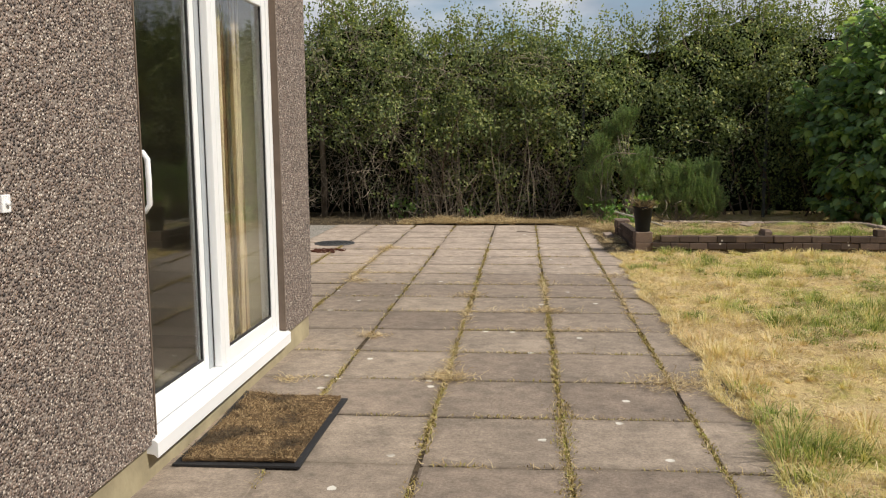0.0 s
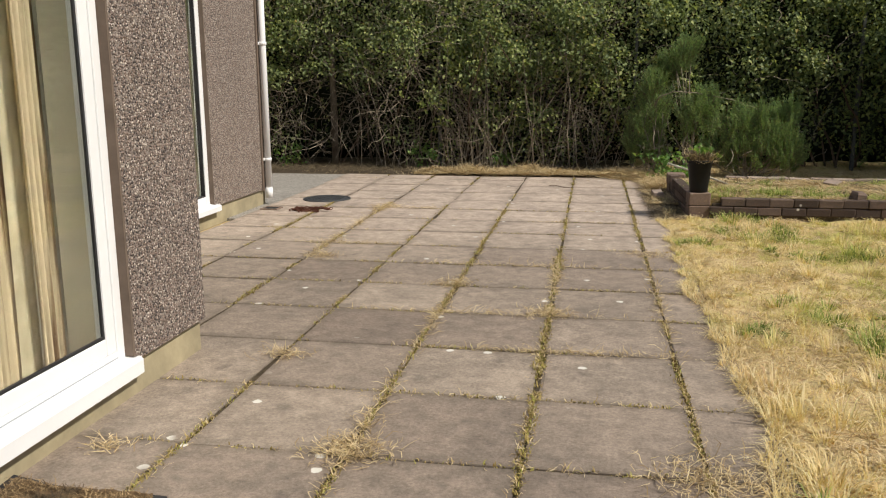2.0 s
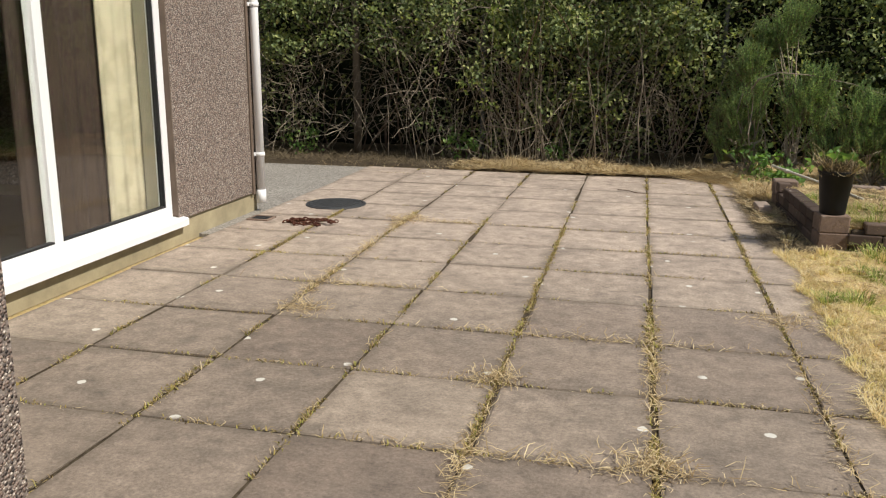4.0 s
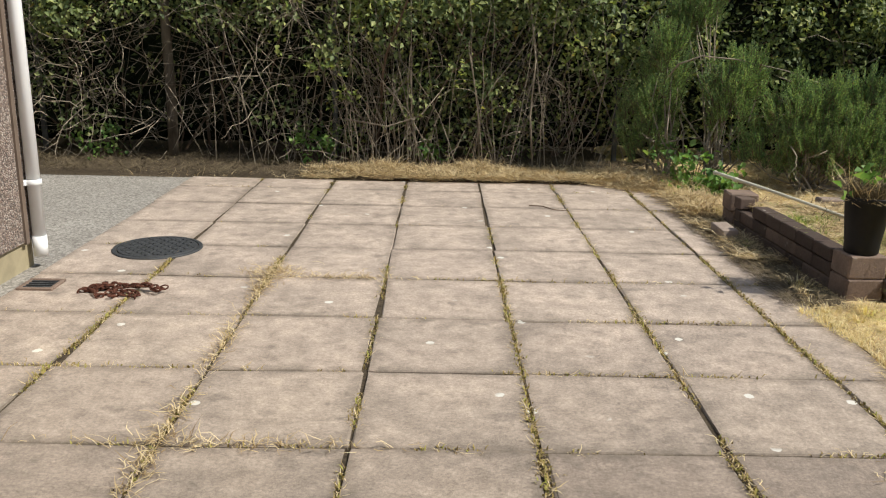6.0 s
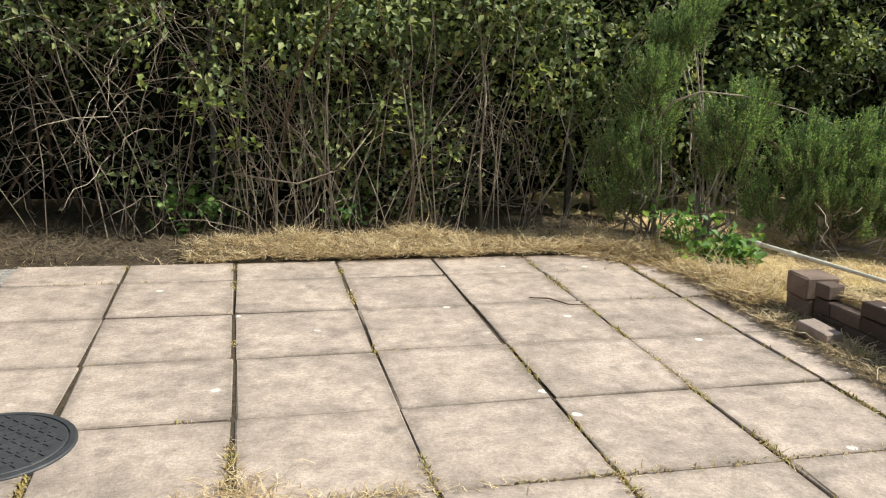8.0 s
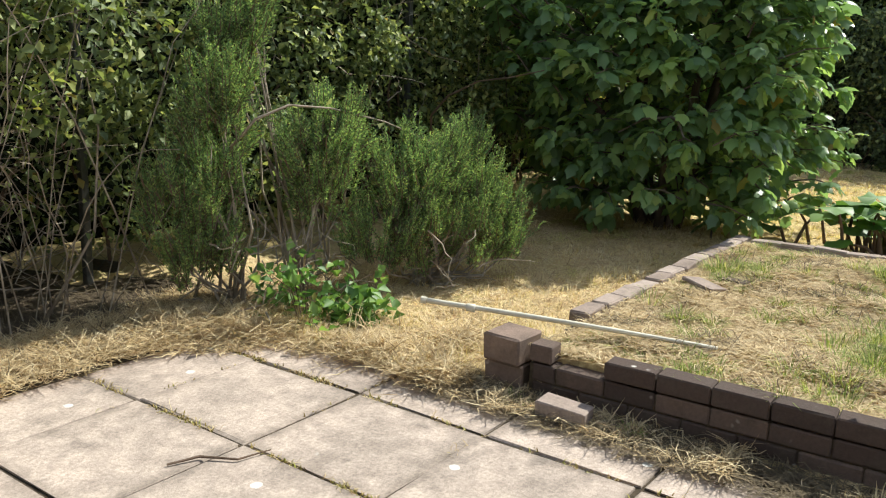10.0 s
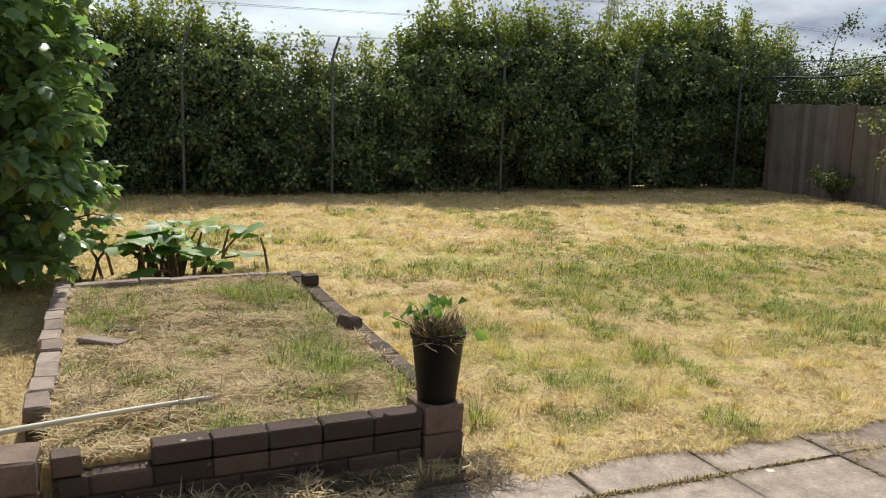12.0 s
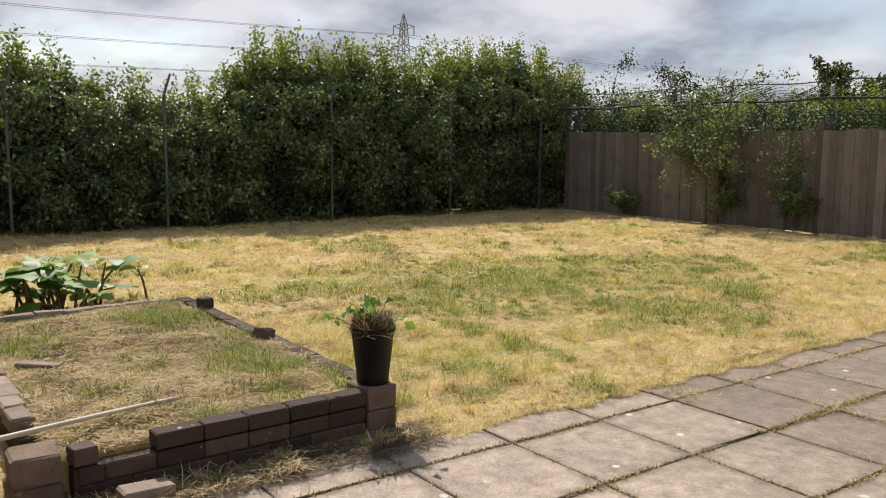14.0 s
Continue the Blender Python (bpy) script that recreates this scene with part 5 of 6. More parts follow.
def fig_tree():
    t = thing("fig_tree", "large spreading fig tree with broad glossy leaves", "tree")
    q = random.Random(41)
    cx, cy = 6.30, 2.92
    bm = bmesh.new()
    g = np.random.default_rng(42)
    lead = []
    for k in range(11):
        a = 2 * math.pi * k / 11 + q.uniform(-.3, .3)
        r = q.uniform(0.5, 1.05)
        e = Vector((cx + r * math.cos(a), cy + r * math.sin(a), q.uniform(0.9, 2.5)))
        p0 = Vector((cx + 0.15 * math.cos(a), cy + 0.15 * math.sin(a), -0.02))
        mid = p0.lerp(e, 0.5) + Vector((0, 0, 0.25))
        tube([p0, p0.lerp(mid, .5), mid, mid.lerp(e, .6), e], [0.045, 0.038, 0.03, 0.02, 0.01], 7, bm, False)
        lead.append((mid, e))
    # leafy shoots that end on an uneven shell, leaves hung round each end
    pos, tip, face = [], [], []
    for _ in range(1050):
        d = unit(g.normal(0, 1, 3))
        lump = 1.0 + 0.42 * noise.noise((d[0] * 1.9, d[1] * 1.9, d[2] * 1.9 + 4)) + 0.22 * noise.noise((d[0] * 5, d[1] * 5, d[2] * 5))
        f = g.uniform(0.70, 1.02) if g.random() < 0.8 else g.uniform(0.4, 0.7)
        side = 1.0 + 0.35 * max(0.0, d[1]) * max(0.0, 1 - abs(d[2]))
        e = np.array([cx, cy, 1.40]) + d * lump * f * side * np.array([1.28, 1.32, 1.62])
        if e[2] < 0.12 + 0.2 * g.random():
            continue
        s = e - unit(d * [1, 1, 0.4] + g.normal(0, .3, 3) + [0, 0, 0.25]) * g.uniform(0.22, 0.42)
        tube([s, (s + e) / 2 + [0, 0, .03], e], [0.009, 0.007, 0.004], 4, bm, False)
        ax = unit(e - s)
        for j in range(g.integers(11, 18)):
            u = g.uniform(0.25, 1.0)
            out = unit(g.normal(0, 1, 3) * [1, 1, 0.5] + ax * 0.5 + d * 0.35)
            b = s + (e - s) * u + out * g.uniform(0.04, 0.09)
            pos.append(b)
            tip.append(out * 0.8 + np.array([0, 0, -g.uniform(0.15, 1.0)]) + g.normal(0, 0.2, 3))
            face.append(np.array([0, 0, 0.9]) + out * 0.55 + g.normal(0, 0.35, 3))
    for mid, e in lead:
        for j in range(3):
            s_ = mid.lerp(e, q.uniform(0.2, 1))
            f_ = s_ + Vector((q.gauss(0, .25), q.gauss(0, .25), q.gauss(0.1, .2)))
            tube([s_, (s_ + f_) / 2 + Vector((0, 0, .05)), f_], [0.014, 0.011, 0.007], 5, bm, False)
    tagged(part("branch", bm, M["bark"], t, "smooth grey branches", True), kind="stuff")
    pos, tip, face = np.array(pos), unit(np.array(tip)), unit(np.array(face))
    tagged(soup("leaves", fig_leaf_verts(pos, tip, face, g.uniform(0.075, 0.16, len(pos))), FIG, M["fig"], t), kind="stuff")


fig_tree()


def rhubarb():
    t = thing("rhubarb_plant", "rhubarb clump with big bright green leaves", "plant")
    g = np.random.default_rng(51)
    bm = bmesh.new()
    n = 40
    tips, dirs = [], []
    for k in range(n):
        a = g.uniform(0, 2 * np.pi)
        b = np.array([6.38 + g.normal(0, 0.12), 1.20 + g.normal(0, 0.25), 0.0])
        r = g.uniform(0.06, 0.24)
        e = b + np.array([r * np.cos(a), 1.3 * r * np.sin(a), g.uniform(0.12, 0.44)])
        tube([b, (b + e) / 2 + [0, 0, 0.06], e], [0.014, 0.011, 0.008], 6, bm, False)
        tips.append(e)
        dirs.append([np.cos(a), np.sin(a), g.uniform(-0.15, 0.35)])
    tagged(part("stalk", bm, M["stem"], t, "pinkish leaf stalks", True), kind="stuff")
    tips, dirs = np.array(tips), np.array(dirs)
    # ruffled round leaves: a fan about each stalk's end
    vs = []
    m = 15
    for p, d in zip(tips, dirs):
        d = d / np.linalg.norm(d)
        s = np.cross(d, [0, 0, 1.0]); s /= np.linalg.norm(s)
        u = np.cross(s, d)
        R0 = g.uniform(0.12, 0.23)
        ring = [p + d * R0 * 0.25 + u * 0.02]
        for k in range(m):
            a = -2.6 + 5.2 * k / (m - 1)
            rr = R0 * (0.75 + 0.35 * math.cos(a)) * g.uniform(0.86, 1.12)
            ring.append(p + d * rr * math.cos(a) + s * rr * 0.95 * math.sin(a) + u * g.uniform(-0.03, 0.035))
        vs.append(ring)
    soup("leaves", np.array(vs), [(0, k, k + 1) for k in range(1, m)], M["rhubarb"], t)


rhubarb()


def small_tree(name, label, x, y, h, spread, trunk, leaves, leaf, material, seed, base=0.0, category="tree", crown_low=0.35):
    t = thing(name, label, category)
    q = random.Random(seed)
    g = np.random.default_rng(seed)
    fork = h * crown_low
    tb = bmesh.new()
    tube([(x, y, base - 0.02), (x + 0.01, y, base + fork * 0.5), (x + 0.02, y + 0.01, base + fork)], [trunk, trunk * 0.85, trunk * 0.75], 9, tb, False)
    part("trunk", tb, M["bark"], t, smooth=True)
    bm = bmesh.new()
    ends = []
    for k in range(11):
        a = 2 * math.pi * k / 11 + q.uniform(-.3, .3)
        r = spread * q.uniform(0.35, 1.0)
        s = Vector((x + 0.02, y + 0.01, base + fork * q.uniform(0.85, 1.02)))
        e = Vector((x + r * math.cos(a), y + r * math.sin(a), base + fork + (h - fork) * q.uniform(0.25, 1.0)))
        mid = s.lerp(e, 0.5) + Vector((q.gauss(0, .06), q.gauss(0, .06), 0.06))
        tube([s, mid, e], [trunk * 0.5, trunk * 0.32, trunk * 0.12], 6, bm, False)
        for j in range(9):
            p = mid.lerp(e, q.uniform(-0.4, 1))
            f = p + Vector((q.gauss(0, .22), q.gauss(0, .22), q.gauss(0.03, .2))) * (h / 2.2)
            tube([p, p.lerp(f, .5) + Vector((0, 0, .02)), f], [trunk * 0.14, trunk * 0.1, trunk * 0.05], 4, bm, False)
            ends += [p.lerp(f, u) for u in (0.5, 0.8, 1.0)]
    part("limb", bm, M["bark"], t, smooth=True)
    c = np.array([e[:] for e in ends])
    per = max(2, leaves // len(c))
    soup("crown", clumps(c, unit(g.normal(0, 1, c.shape) + [0, 0, 0.4]), per, 0.06 * h / 2.2, leaf[0], leaf[1], 1.0, 0.3, seed), LEAF, material, t)
    return t


small_tree("apple_tree", "slender small-leaved fruit tree in front of the fence", 8.5, -10.35, 2.65, 1.22, 0.05, 5200, (0.07, 0.04), M["ivy"], 61, category="tree", crown_low=0.36)
for k, (x, y, h, s) in enumerate(((10.56, -10.5, 0.75, 0.42), (8.2, -10.55, 1.35, 0.3), (7.0, -10.55, 2.0, 0.36), (6.8, -10.5, 1.05, 0.42))):
    small_tree("shrub", "small straggly shrub at the foot of the fence", x, y, h, s, 0.012, 1500, (0.055, 0.032), M["ivy"], 70 + k, category="shrub", crown_low=0.15)
for k, (x, y, h, s) in enumerate(((11.2, -13.6, 3.2, 1.3), (13.9, -13.0, 3.6, 1.4))):
    small_tree("bush", "leafy bush in the garden behind the fence", x, y, h, s, 0.04, 5200, (0.08, 0.05), M["bush"], 80 + k, category="bush", crown_low=0.2)
small_tree("distant_tree", "dark round-crowned tree beyond the gardens", 17.6, -32.2, 4.7, 2.0, 0.25, 9000, (0.22, 0.15), M["bush"], 91, category="tree", crown_low=0.35)


def pylon():
    t = thing("pylon", "distant steel lattice electricity pylon", "pylon")
    px, py, H = 206.7, -133.4, 36.0
    bm = bmesh.new()
    def w(z):
        return 2.5 * (1 - z / H) + 0.7
    lv = [0, 7, 13, 18, 22, 25.5, 28.5, 31, 33.5, 36]
    cs = [[(px + sx * w(z), py + sy * w(z), z) for sx, sy in ((-1, -1), (1, -1), (1, 1), (-1, 1))] for z in lv]
    for a, b in zip(cs, cs[1:]):
        for k in range(4):
            tube([a[k], b[k]], 0.13, 4, bm)
            tube([a[k], b[(k + 1) % 4]], 0.07, 4, bm)
            tube([a[(k + 1) % 4], b[k]], 0.07, 4, bm)
            tube([b[k], b[(k + 1) % 4]], 0.07, 4, bm)
    for k in range(4):
        tube([cs[-1][k], (px, py, H + 3)], 0.15, 4, bm)
    part("tower", bm, M["pylon"], t)
    ux, uy = 0.47, 0.88
    ends = []
    for z, a in ((23, 4.2), (29, 3.6), (35, 3.0)):
        for s in (-1, 1):
            arm = bmesh.new()
            e = (px + s * a * ux, py + s * a * uy, z + 0.4)
            for dz in (-0.8, 1.2):
                tube([(px, py, z + dz), e], 0.15, 4, arm)
            part("cross_arm", arm, M["pylon"], t)
            part("insulator", tube([e, (e[0], e[1], e[2] - 2.6)], 0.16, 6), M["pylon"], t)
            ends.append((e[0], e[1], e[2] - 2.6))
    for e in ends:
        for s in (1, -1):
            line = bmesh.new()
            far = (e[0] - s * 20, e[1] + s * 320, e[2])
            pts = [tuple(e[k] + (far[k] - e[k]) * f - (3.0 * 4 * f * (1 - f) if k == 2 else 0) for k in range(3)) for f in [i / 14 for i in range(15)]]
            tube(pts, 0.05, 4, line, False)
            part("power_line", line, M["wire"], t, "thin overhead power line")


pylon()


# ---- grass, straw, weeds ----
def scatter(n, x0, x1, y0, y1, seed, keep=None, z=None):
    g = np.random.default_rng(seed)
    p = np.column_stack([g.uniform(x0, x1, n), g.uniform(y0, y1, n)])
    if keep:
        p = p[np.array([keep(a, b) for a, b in p])]
    f = z or ground_height
    return np.column_stack([p, [f(a, b) for a, b in p]])


in_bed = lambda x, y: 2.2 < x < 5.56 and 0.28 < y < 2.06
lawn = lambda x, y: not in_bed(x, y) and not (y > 2.0 and x < 5.6) and x > 2.1 + 0.05 * noise.noise((0, y * 2, 2))
near = scatter(110000, 2.04, 5.4, -10.0, 2.0, 101, lawn)
far = scatter(120000, 5.2, 12.7, -10.7, 3.4, 102, lawn)


def green_at(x, y):
    """Where the lawn has stayed green, roughly 0 to 1."""
    mid = max(0.0, 1.1 - math.hypot((x - 5.2) / 2.4, (y + 3.3) / 3.4))
    return 0.48 * mid + 0.55 * noise.noise((x * 0.8, y * 0.8, 14.0)) + 0.5 * noise.noise((x * 2.6, y * 2.6, 3.0))


def tuft(p, hmin, hmax):
    return np.array([hmin + (hmax - hmin) * max(0.0, min(1.0, 0.30 + 0.7 * noise.noise((a * 1.7, b * 1.7, 4.4)) + 1.0 * noise.noise((a * 6.5, b * 6.5, 1.4)))) for a, b, _ in p])


ob = soup("grass", blades(near, tuft(near, 0.008, 0.055), 0.0020, 1.2, 103), BLADE, M["blade"])
tagged(ob, "dry yellow and green mown lawn grass", "grass", kind="stuff")
ob = soup("grass", blades(far, tuft(far, 0.008, 0.055), 0.0040, 1.2, 104), BLADE, M["blade"])
tagged(ob, "dry yellow and green mown lawn grass", "grass", kind="stuff")


def mats(n, x0, x1, y0, y1, seed, length, w):
    """Flattened cream drifts of dead grass, combed one way within each drift."""
    p = scatter(n, x0, x1, y0, y1, seed, lambda x, y: lawn(x, y) and noise.noise((x * 2.1, y * 2.1, 21)) + 0.6 * noise.noise((x * 5.5, y * 5.5, 2)) > 0.06)
    p[:, 2] += 0.016 + 0.018 * np.array([max(0.0, noise.noise((a * 5.5, b * 5.5, 2))) for a, b, _ in p])
    return stalks(p, length, seed + 1, 0.10, w)


ob = soup("straw_mat", np.concatenate([mats(70000, 2.1, 5.4, -10.0, 2.0, 161, 0.06, 0.0019), mats(70000, 5.2, 12.5, -10.6, 3.0, 163, 0.085, 0.0042)]), BLADE, M["straw"])
tagged(ob, "flattened cream drifts of dead grass on the lawn", "straw", kind="stuff")


def tussocks(n, x0, x1, y0, y1, per, reach, h, w, seed, keep=None, z=None):
    """Clumps of blades that splay outwards from a crown."""
    g = np.random.default_rng(seed)
    c = scatter(n, x0, x1, y0, y1, seed, keep or lawn, z)
    size = g.uniform(0.5, 1.5, len(c)) * np.array([0.55 + 0.9 * max(0.0, 0.4 + noise.noise((a * 1.7, b * 1.7, 4.4))) for a, b, _ in c])
    k = np.repeat(np.arange(len(c)), per)
    a, r = g.uniform(0, 2 * np.pi, len(k)), np.sqrt(g.uniform(0, 1, len(k)))
    out = np.stack([np.cos(a), np.sin(a), np.zeros(len(k))], 1)
    base = c[k] + out * (r * reach * 0.45 * size[k])[:, None]
    hh = (h * size[k] * g.uniform(0.6, 1.25, len(k)))[:, None]
    lean = (0.25 + 1.1 * r * g.uniform(0.5, 1.2, len(k)))[:, None]
    side = np.stack([-np.sin(a), np.cos(a), np.zeros(len(k))], 1) * w
    up = np.array([0, 0, 1.0])
    mid = base + up * hh * 0.6 + out * hh * lean * 0.4
    top = base + up * hh * np.clip(1.0 - 0.3 * lean, 0.1, 1) + out * hh * lean
    return np.stack([base - side, base + side, mid + side * 0.7, top, mid - side * 0.7], 1)


ob = soup("grass_tussock", np.concatenate([tussocks(1100, 2.1, 5.4, -10.0, 2.0, 40, 0.10, 0.060, 0.0024, 151), tussocks(1500, 5.2, 12.5, -10.6, 2.8, 24, 0.13, 0.062, 0.0046, 152)]), BLADE, M["blade"])
tagged(ob, "uneven tussocks of dry and green grass", "grass", kind="stuff")
fresh = lambda x, y: lawn(x, y) and green_at(x, y) > 0.16
ob = soup("green_tussock", np.concatenate([tussocks(5200, 2.1, 5.4, -10.0, 2.0, 34, 0.10, 0.052, 0.0022, 171, fresh), tussocks(4200, 5.2, 10.5, -9.5, 1.0, 22, 0.13, 0.055, 0.0042, 172, fresh)]), BLADE, M["green"])
tagged(ob, "fresh green tufts left in the dry lawn", "grass", kind="stuff")
pf = scatter(26000, 2.04, 6.5, -9.0, 2.0, 105, lawn)
ob = soup("cut_straw", stalks(pf + [0, 0, 0.02], 0.075, 106, 0.18, 0.0016), BLADE, M["straw"])
tagged(ob, "loose dry clippings strewn over the lawn", "straw", kind="stuff")

in_soil = lambda x, y: x > 2.42 - 0.033 * (y - 0.39)
bed = scatter(26000, 2.35, 5.38, 0.42, 1.90, 107, lambda x, y: in_soil(x, y) and noise.noise((x * 4.2, y * 4.2, 7)) + 0.4 * noise.noise((x * 1.3, y * 1.3, 2)) > 0.17 - 0.22 * (y < 0.85) - 0.1 * (x < 2.8), bed_z)
ob = soup("weeds", blades(bed, tuft(bed, 0.008, 0.040), 0.0019, 1.0, 108), BLADE, M["green"])
tagged(ob, "patchy green weeds growing in the raised bed", "weeds", kind="stuff")
weedy = lambda x, y: in_soil(x, y) and noise.noise((x * 2.2, y * 2.2, 31)) + 0.8 * noise.noise((x * 6, y * 6, 33)) + 0.22 * (y < 0.95) + 0.12 * (x < 3.2) > 0.12
ob = soup("weed_tuft", tussocks(560, 2.36, 5.35, 0.44, 1.88, 44, 0.10, 0.062, 0.0021, 181, weedy, bed_z), BLADE, M["green"])
tagged(ob, "bushy green grass tufts in the raised bed", "weeds", kind="stuff")
bs = scatter(60000, 2.35, 5.38, 0.40, 1.92, 109, in_soil, bed_z)
bs[:, 2] += 0.012 + 0.03 * np.array([max(0.0, noise.noise((a * 4, b * 4, 12))) for a, b, _ in bs])
ob = soup("straw_mulch", stalks(bs, 0.085, 110, 0.12, 0.0021), BLADE, M["straw"])
tagged(ob, "dry straw lying over the raised bed", "straw", kind="stuff")
bd = scatter(6000, 2.35, 5.38, 0.40, 1.92, 183, lambda x, y: in_soil(x, y) and noise.noise((x * 3.3, y * 3.3, 41)) > 0.2, bed_z)
ob = soup("dead_grass", stalks(bd + [0, 0, 0.03], 0.07, 184, 0.35, 0.0018), BLADE, M["thatch"])
tagged(ob, "brown dead stalks matted in the raised bed", "dead grass", kind="stuff")

strip = lambda x, y: not (x < 2.06 and y < 3.42 - 0.12 * noise.noise((x * 2, 0, 3)) ) and not (2.2 < x < 5.56 and 0.28 < y < 2.06)
hs = scatter(15000, -2.5, 6.2, 3.30, 4.15, 111, strip)
hs2 = scatter(11000, 2.0, 6.2, 1.9, 3.6, 112, strip)
ob = soup("straw_litter", stalks(np.concatenate([hs, hs2]) + [0, 0, 0.012], 0.10, 113, 0.25, 0.0018), BLADE, M["straw"])
tagged(ob, "dry straw and dead stalks at the hedge foot", "straw", kind="stuff")
hs3 = scatter(15000, -0.7, 2.4, 3.42, 3.98, 141, lambda x, y: y > 3.45 + 0.25 * noise.noise((x * 1.5, 3, 1)) - 0.1 and x > -0.5 + noise.noise((y * 3, 1, 1)))
hs3[:, 2] = 0.03
ob = soup("straw_litter", stalks(hs3, 0.11, 142, 0.25, 0.0018), BLADE, M["straw"])
tagged(ob, "matted dry straw between the patio and the hedge", "straw", kind="stuff")
def spill(x, y):
    """Straw that has crept over the slabs: its edge wanders, and the corner by the bed is cut off."""
    w = 0.10 * noise.noise((x * 2.2, y * 2.2, 9)) + 0.05 * noise.noise((x * 7, y * 7, 3))
    far_edge = y - (3.43 + w if x < 0.9 else 3.56 - 0.38 * max(0.0, x - 1.25) ** 1.0 + w)
    side_edge = x - (2.03 + w * 0.7) if y > 1.0 else -1
    return max(far_edge, side_edge, 0.75 * (x - 1.86) + (y - 3.12) * 0.7 + w) > 0


sp1 = scatter(26000, -0.9, 2.35, 2.9, 4.0, 191, spill, lambda x, y: 0.006)
sp2 = scatter(5500, 1.85, 2.4, 1.0, 3.0, 192, spill, lambda x, y: 0.006)
sps = np.concatenate([sp1, sp2])
sps[:, 2] += 0.035 * np.array([max(0.0, 0.2 + noise.noise((a * 3.5, b * 3.5, 5))) for a, b, _ in sps])
ob = soup("straw_litter", stalks(sps, 0.10, 193, 0.22, 0.0019), BLADE, M["straw"])
tagged(ob, "straw drifting over the edge of the patio slabs", "straw", kind="stuff")
heap_at = ((1.85, 3.55, .20), (2.05, 3.3, .16), (2.2, 2.7, .18), (2.15, 2.3, .14), (0.6, 3.9, .2), (-0.2, 3.85, .16), (2.6, 2.4, .2))
gh = np.random.default_rng(195)
hp = np.concatenate([np.column_stack([gh.normal(x, r * .5, 900), gh.normal(y, r * .5, 900), np.abs(gh.normal(0.03, r * .16, 900))]) for x, y, r in heap_at])
ob = soup("straw_heap", stalks(hp, 0.13, 196, 0.3, 0.0019), BLADE, M["straw"])
tagged(ob, "loose heaps of pulled dry grass by the hedge", "straw", kind="stuff")
hs4 = scatter(9000, -4.5, 2.4, 3.5, 4.5, 143, None, lambda x, y: 0.03)
ob = soup("dead_grass", stalks(hs4, 0.10, 144, 0.3, 0.0018), BLADE, M["thatch"])
tagged(ob, "brown dead stalks under the hedge", "dead grass", kind="stuff")
hb = scatter(9000, 2.05, 6.2, 2.1, 3.6, 114, strip)
ob = soup("dry_grass", blades(hb, tuft(hb, 0.02, 0.08), 0.002, 0.9, 115), BLADE, M["blade"])
tagged(ob, "short dry grass beside the raised bed", "grass", kind="stuff")
wb = scatter(4600, 2.0, 2.30, 0.25, 2.3, 116, None, lambda x, y: 0.012)
foot = finish(rough_box((2.118, 0.30, -0.03), (2.30, 2.12, 0.008), 0.004, 3, 0.003), "soil_strip", M["soil"])
tagged(foot, "dark soil along the foot of the low wall", "soil", kind="structure")
ob = soup("dead_grass", stalks(wb, 0.09, 117, 0.2, 0.0016), BLADE, M["thatch"])
tagged(ob, "dead grass gathered along the low wall", "straw", kind="stuff")
eg = np.random.default_rng(118)
ey = eg.uniform(-9.8, 0.2, 9000)
ep = np.column_stack([2.11 + 0.11 * np.array([noise.noise((0, a * 1.5, 2)) + 0.5 * noise.noise((0, a * 5.0, 7)) for a in ey]) + np.abs(eg.normal(0, 0.05, 9000)) - 0.06, ey, np.full(9000, -0.004)])
ob = soup("edge_grass", blades(ep, np.full(9000, 0.05), 0.0018, 1.5, 119), BLADE, M["blade"])
tagged(ob, "overhanging dry grass along the patio edge", "grass", kind="stuff")


def leafy_weed(x, y, h, n, seed):
    t = thing("weed", "low green leafy weed at the hedge foot", "weed", "weeds at the hedge foot")
    g = np.random.default_rng(seed)
    c = np.column_stack([x + g.normal(0, h * .45, n), y + g.normal(0, h * .4, n), g.uniform(0.03, h, n)])
    bm = bmesh.new()
    for p in c[::2]:
        tube([(x + (p[0] - x) * .2, y + (p[1] - y) * .2, 0.0), ((x + p[0]) / 2, (y + p[1]) / 2, p[2] * .7), tuple(p)], [0.004, 0.003, 0.0015], 4, bm, False)
    part("stem", bm, M["stem"], t)
    soup("leaves", clumps(c, unit(g.normal(0, .6, (n, 3)) + [0, -0.3, 1]), 5, 0.035, 0.065, 0.048, 0.8, 0.1, seed), LEAF, M["rhubarb"], t)


leafy_weed(2.36, 3.24, 0.32, 40, 121)
leafy_weed(2.52, 3.02, 0.18, 44, 122)
leafy_weed(0.2, 4.25, 0.2, 14, 123)
leafy_weed(-0.9, 4.2, 0.3, 26, 124)
leafy_weed(-2.8, 4.3, 0.28, 18, 125)


def bramble(path, r, name="bramble", label="long arching bare bramble stem in front of the hedge"):
    q = random.Random(round(path[0][0] * 100))
    t = thing(name, label, "bramble")
    part("cane", tube(path, [r * (1 - 0.6 * i / (len(path) - 1)) for i in range(len(path))], 6), M["twig"], t, smooth=True)
    c = np.array([Vector(path[i]) for i in range(1, len(path))])
    soup("leaves", clumps(c, np.tile([0, -0.5, 0.7], (len(c), 1)), 2, 0.03, 0.05, 0.036, 0.8, 0.1, q.randint(1, 99)), LEAF, M["hedge"], t)


